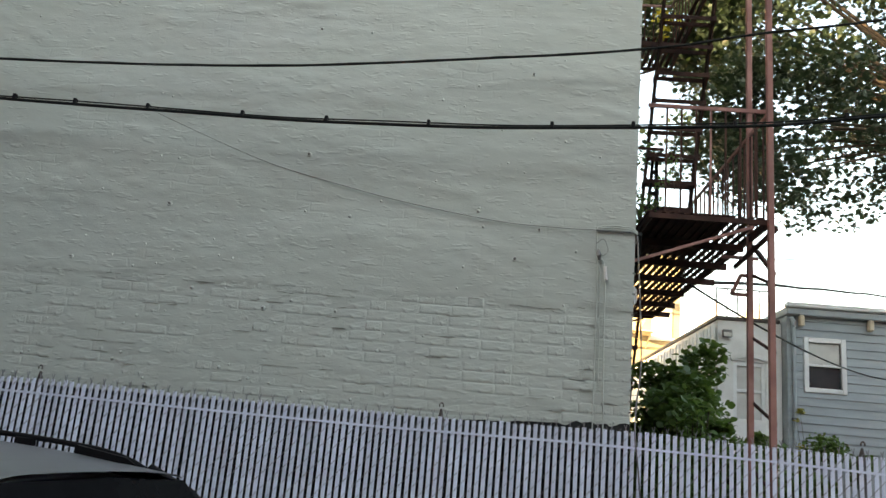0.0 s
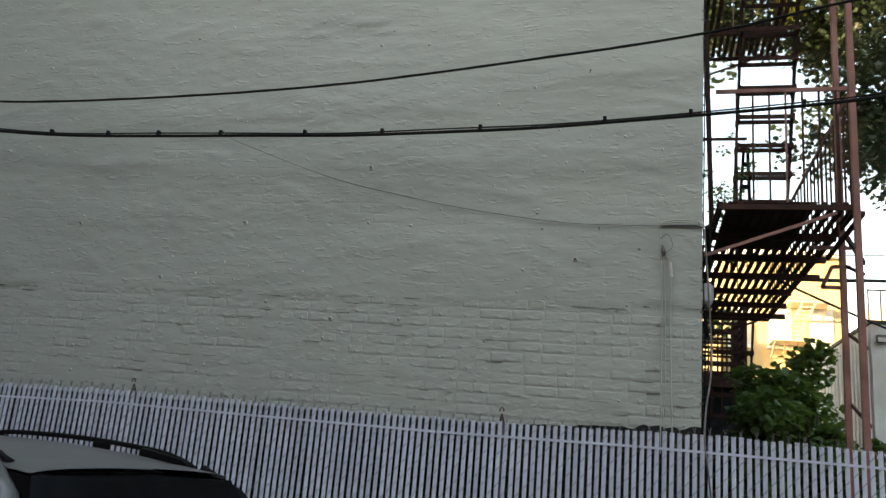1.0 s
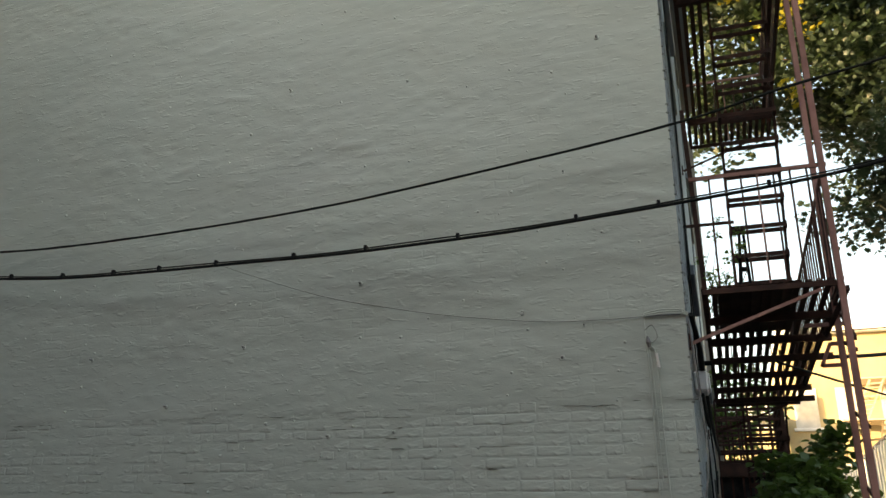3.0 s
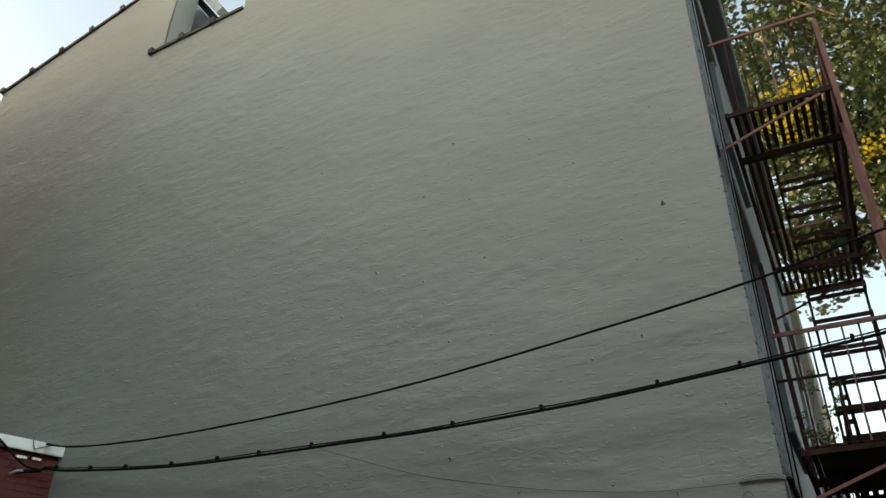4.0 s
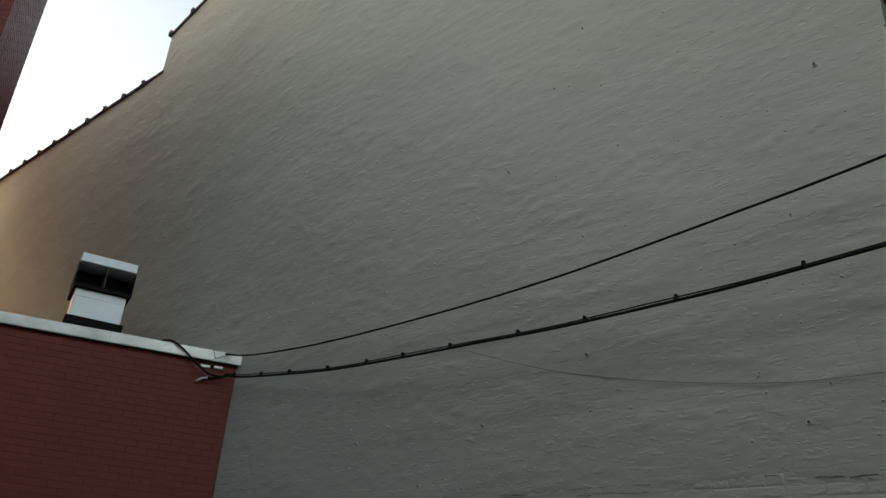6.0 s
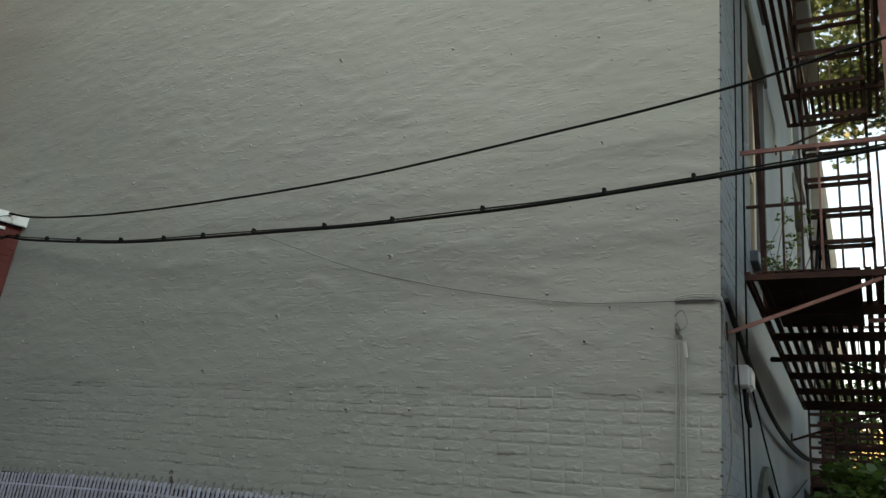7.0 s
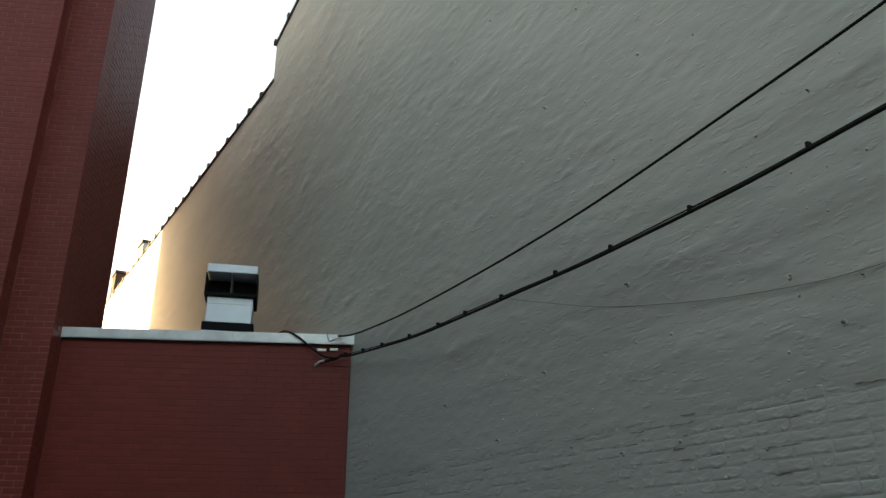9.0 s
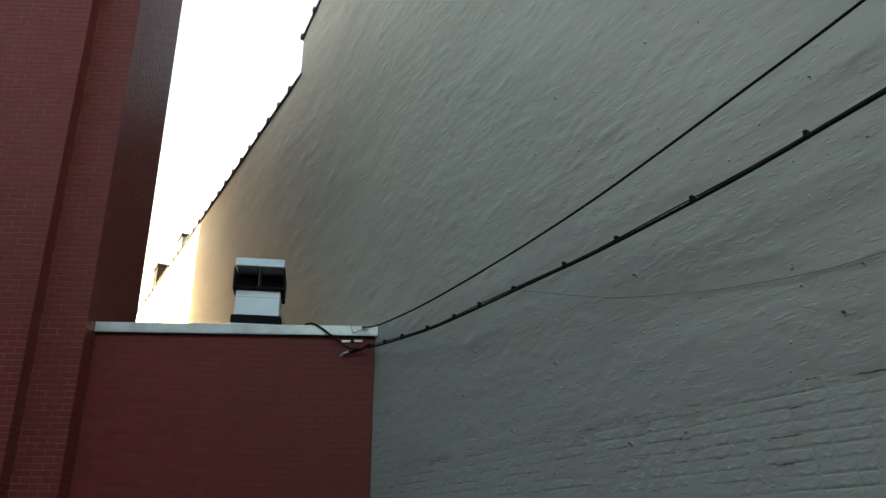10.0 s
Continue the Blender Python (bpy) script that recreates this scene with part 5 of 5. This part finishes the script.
# ---- pieces of the walls ----
def soft_brick(r, length, course, joint, height, mat):
    """A brick rounded off by thick paint: full along its top and bottom edges, faint at its ends, uneven all over."""
    hx, hz = length / 2 + 0.002, course / 2 + 0.002
    nx, seed, ends = 14, r.uniform(0, 90), r.choice((0.6, 0.85, 1.0, 1.0))
    xs = [-hx, -hx + 0.006, -hx + 0.013, -hx + 0.022] + [-hx + 0.022 + (2 * hx - 0.044) * k / 7 for k in range(1, 7)] + [hx - 0.022, hx - 0.013, hx - 0.006, hx]
    b = Build()
    for x in xs:
        lift = 0.0035 * noise.noise(Vector((x * 22, seed, 0))) + 0.003 * noise.noise(Vector((x * 70, seed, 1)))
        drop = 0.0035 * noise.noise(Vector((x * 22, seed, 5)))
        fx = min(1.0, max(0.0, (hx - abs(x) - 0.002) / 0.015))
        fx = 1 - ends * (1 - fx * fx * (3 - 2 * fx))
        lo, hi = -hz + 0.006 + drop, hz - 0.006 + lift
        for z, k in ((-hz, 0.0), (lo, 0.1), (lo + 0.006, 0.7), (lo + 0.015, 0.95), (0.0, 1.0), (hi - 0.012, 1.0), (hi - 0.005, 0.75), (hi, 0.1), (hz, 0.0)):
            swell = 1 + 0.28 * noise.noise(Vector((x * 16, z * 26, seed)))
            b.v.append((x, -0.004 if k == 0.0 else (-0.0025 * ends if abs(x) == hx else height * k * fx * swell - 0.0012), z))
    b.f = [(i * 9 + j, i * 9 + j + 1, (i + 1) * 9 + j + 1, (i + 1) * 9 + j) for i in range(nx - 1) for j in range(8)]
    return b.mesh("brick", mat, True)


def courses(m, u0, u1, z0, z1, mat, parent, limit, seed, length=0.2, course=COURSE, joint=0.011, proud=0.006, depth=0.03, chamfer=0.004, rough=1.0, header=0, keep=None, tilt=1.0, soft=False):
    """Bricks in stretcher bond over a face: the first ones singly, the others in one mesh."""
    r = random.Random(seed)
    full = [box_mesh("brick", (-length / 2 + joint / 2, -depth, -course / 2 + joint / 2), (length / 2 - joint / 2, 0, course / 2 - joint / 2), mat, chamfer) for _ in range(1)]
    if soft:
        full = [soft_brick(r, length, course, joint, depth, mat) for _ in range(26)]
    rest = Build()
    count, row, z = 0, 0, z0 + course / 2
    while z < z1:
        u = u0 + (length / 2 if row % 2 else 0) - length / 2
        while u < u1:
            step = length * (0.5 if header and r.random() < header else 1.0) * (1 + r.uniform(-0.03, 0.03) * (header > 0))
            a, c = max(u, u0), min(u + step, u1)
            if c - a > 0.04:
                mm = m @ Matrix.Translation(((a + c) / 2, proud + r.uniform(-0.0016, 0.0016) * rough, z + r.uniform(-0.002, 0.002) * rough)) @ Euler((r.uniform(-0.02, 0.02) * tilt, r.uniform(-0.008, 0.008) * tilt, r.uniform(-0.01, 0.01) * tilt)).to_matrix().to_4x4()
                if soft:
                    mm = mm @ Matrix.Diagonal(((c - a) / length, r.choice((0.2, 0.45, 0.7, 0.9, 1.15)), 1, 1))
                near = (keep is None or keep((a + c) / 2, z))
                if soft:
                    me = r.choice(full)
                    if near and count < limit:
                        piece("brick", me, mm, parent)
                        count += 1
                    else:
                        rest.add([tuple(mm @ v.co) for v in me.vertices], [tuple(p.vertices) for p in me.polygons])
                elif near and count < limit:
                    piece("brick", full[0], mm @ Matrix.Diagonal(((c - a) / length, 1, 1, 1)), parent)
                    count += 1
                else:
                    h, k = (c - a) / 2 - joint / 2, course / 2 - joint / 2
                    rest.box((-h, -depth, -k), (h, 0, k), mm, chamfer)
            u += step
        z += course
        row += 1
    if rest.v:
        me = bpy.data.meshes.new("bricks_rest")
        me.from_pydata(rest.v, [], rest.f)
        me.materials.append(mat)
        if soft:
            me.polygons.foreach_set("use_smooth", [True] * len(me.polygons))
        ob = new("bricks_rest", me)
        ob.parent = parent
        ob["kind"] = "stuff"


side_m = frame_of((0, 0.0, 0), (-1, 0), (0, -1))
courses(side_m, 0.0, 6.45, 1.905, 2.80, M_WALLBRICK, wall_side, 300, 61, length=0.212, proud=0.0, depth=0.0034, joint=0.008, rough=0.4, tilt=0.3, header=0.3, soft=True, keep=lambda u, z: z > 2.03 and u < 5.6)
courses(side_m, 5.82, 6.45, 2.80, 3.34, M_WALLBRICK, wall_side, 0, 67, length=0.212, proud=0.0, depth=0.0034, joint=0.008, rough=0.5, tilt=0.25, soft=True)
part("tar_coat", sheet(lambda u, v: (-6.5 * u, -0.014 - 0.012 * noise.noise(Vector((u * 60, v * 9, 0))), GROUND + (1.79 - GROUND + 0.21 + (0.065 + 0.05 * noise.noise(Vector((u * 90, 3, 0)))) * max(0.0, 1 - u * 5.5)) * v), 220, 24), M_TAR_SHADE, wall_side, "black tar coat along the foot of the wall")
# small dark boxes painting the shadows that brick ends cast at the corner
notch_shades = Build()
rc = random.Random(70)
for k in range(52):
    z = 2.07 + COURSE * k
    if rc.random() < 0.55:
        d = rc.uniform(0.004, 0.011)
        notch_shades.box((-d, -0.006, z - rc.uniform(0.003, 0.007)), (0.009, 0.012, z + rc.uniform(0.002, 0.005)))
ob = part("open_joint", notch_shades, M_GAP_SHADE, wall_side)
ob["kind"] = "stuff"
gaps = Build()
for k in range(140):
    row = rc.randrange(0, 14) if k % 9 else 13
    x, z = -6.3 * rc.random(), 1.905 + COURSE * row
    if row == 13:
        z = 2.765 + 0.035 * noise.noise(Vector((x * 2.3, 0, 5)))
    if z < 2.02:
        continue
    n = rc.randrange(2, 6)
    run = [(x + 0.022 * i, z + rc.uniform(-0.0035, 0.0035)) for i in range(n + 1)]
    for i, ((xa, za), (xb, zb2)) in enumerate(zip(run, run[1:])):
        h = rc.uniform(0.0003, 0.0009) if i % 2 else rc.uniform(0.0005, 0.0014)
        gaps.add([(xa, -0.0075, za - h), (xb, -0.0075, zb2 - h), (xb, -0.0075, zb2 + h * 0.5), (xa, -0.0075, za + h * 0.5), (xa, 0.01, za - h), (xb, 0.01, zb2 - h), (xb, 0.01, zb2 + h * 0.5), (xa, 0.01, za + h * 0.5)], [(0, 1, 2, 3), (0, 4, 5, 1), (3, 2, 6, 7), (0, 3, 7, 4), (1, 5, 6, 2)])
ob = part("mortar_gap", gaps, M_GAP_SHADE, wall_side)
ob["kind"] = "stuff"
# drips, grit and blobs caught under the paint
grit = Build()
for k in range(190):
    x, z = -6.2 * rc.random(), 2.05 + 5.0 * rc.random() ** 1.6
    r1 = rc.choice((0.003, 0.004, 0.004, 0.005, 0.006))
    tail = rc.choice((0.0, 0.0, 0.6, 1.6)) * r1
    grit.tube([(x, 0.004, z), (x, -0.007, z), (x + rc.uniform(-0.3, 0.3) * r1, -0.009 - 0.7 * r1, z - tail * 0.5), (x, -0.010 - 0.9 * r1, z - tail)], [r1 * 2.2, r1 * 1.8, r1 * 1.0, r1 * 0.3], 7)
ob = part("paint_blobs", grit, M_WALL, wall_side, smooth=True)
ob["kind"] = "stuff"
# open joints near the corner of the rear wall
cracks = Build()
for k in range(170):
    y, z = 0.05 + 0.5 * rc.random() ** 1.4, 2.1 + COURSE * rc.randrange(0, 100) + 0.0
    w = rc.uniform(0.03, 0.13)
    cracks.box((-0.004, y, z - 0.003), (0.0028, y + w, z + rc.uniform(0.001, 0.004)))
ob = part("open_joint", cracks, M_GAP_SHADE, facade)
ob["kind"] = "stuff"
rear_m = frame_of((0, 0.0, 0), (0, 1), (1, 0))
courses(rear_m, 0.002, 1.2, 2.1, 5.7, M_FACADE, facade, 250, 62, length=0.212, proud=0.0014, chamfer=0.0015, joint=0.005, tilt=0.2)
courses(red_m, 0.0, LOW_L, 1.6, COP_Z - 0.02, M_RED, wall_red, 300, 63, length=0.2, course=0.0665, joint=0.007, proud=-0.0014, depth=0.02, chamfer=0.0018, rough=0.35, tilt=0.25, keep=lambda u, z: u > 1.6 and z > 2.0)
tall_m = frame_of(R0 + RN * STEP_A, RA[:2], RN[:2])
RB = dict(length=0.2, course=0.0665, joint=0.009, proud=0.0, depth=0.02, chamfer=0.002, rough=0.5)
courses(tall_m, LOW_L, LOW_L + PIER, 1.6, 10.5, M_RED, tall_red, 300, 64, keep=lambda u, z: z > 2.0, **RB)
tall2_m = frame_of(R0 + RN * STEP_B, RA[:2], RN[:2])
courses(tall2_m, LOW_L + PIER, LOW_L + 2.1, 1.6, 10.5, M_RED, tall_red, 200, 65, keep=lambda u, z: z > 2.0 and u < LOW_L + 1.1, **RB)
ret_m = frame_of(R0 + RA * (LOW_L + 0.003), (-RN)[:2], (-RA)[:2])
courses(ret_m, 0.0, 1.21, COP_Z + 0.115, 12.0, M_RED, tall_red, 0, 66, **RB)
courses(ret_m, -STEP_A, -0.002, 1.6, 12.0, M_RED, tall_red, 0, 68, **RB)
ret2_m = frame_of(R0 + RA * (LOW_L + PIER), (-RN)[:2], (-RA)[:2])
courses(ret2_m, -STEP_B, -STEP_A - 0.002, 1.6, 12.0, M_RED, tall_red, 0, 69, **RB)
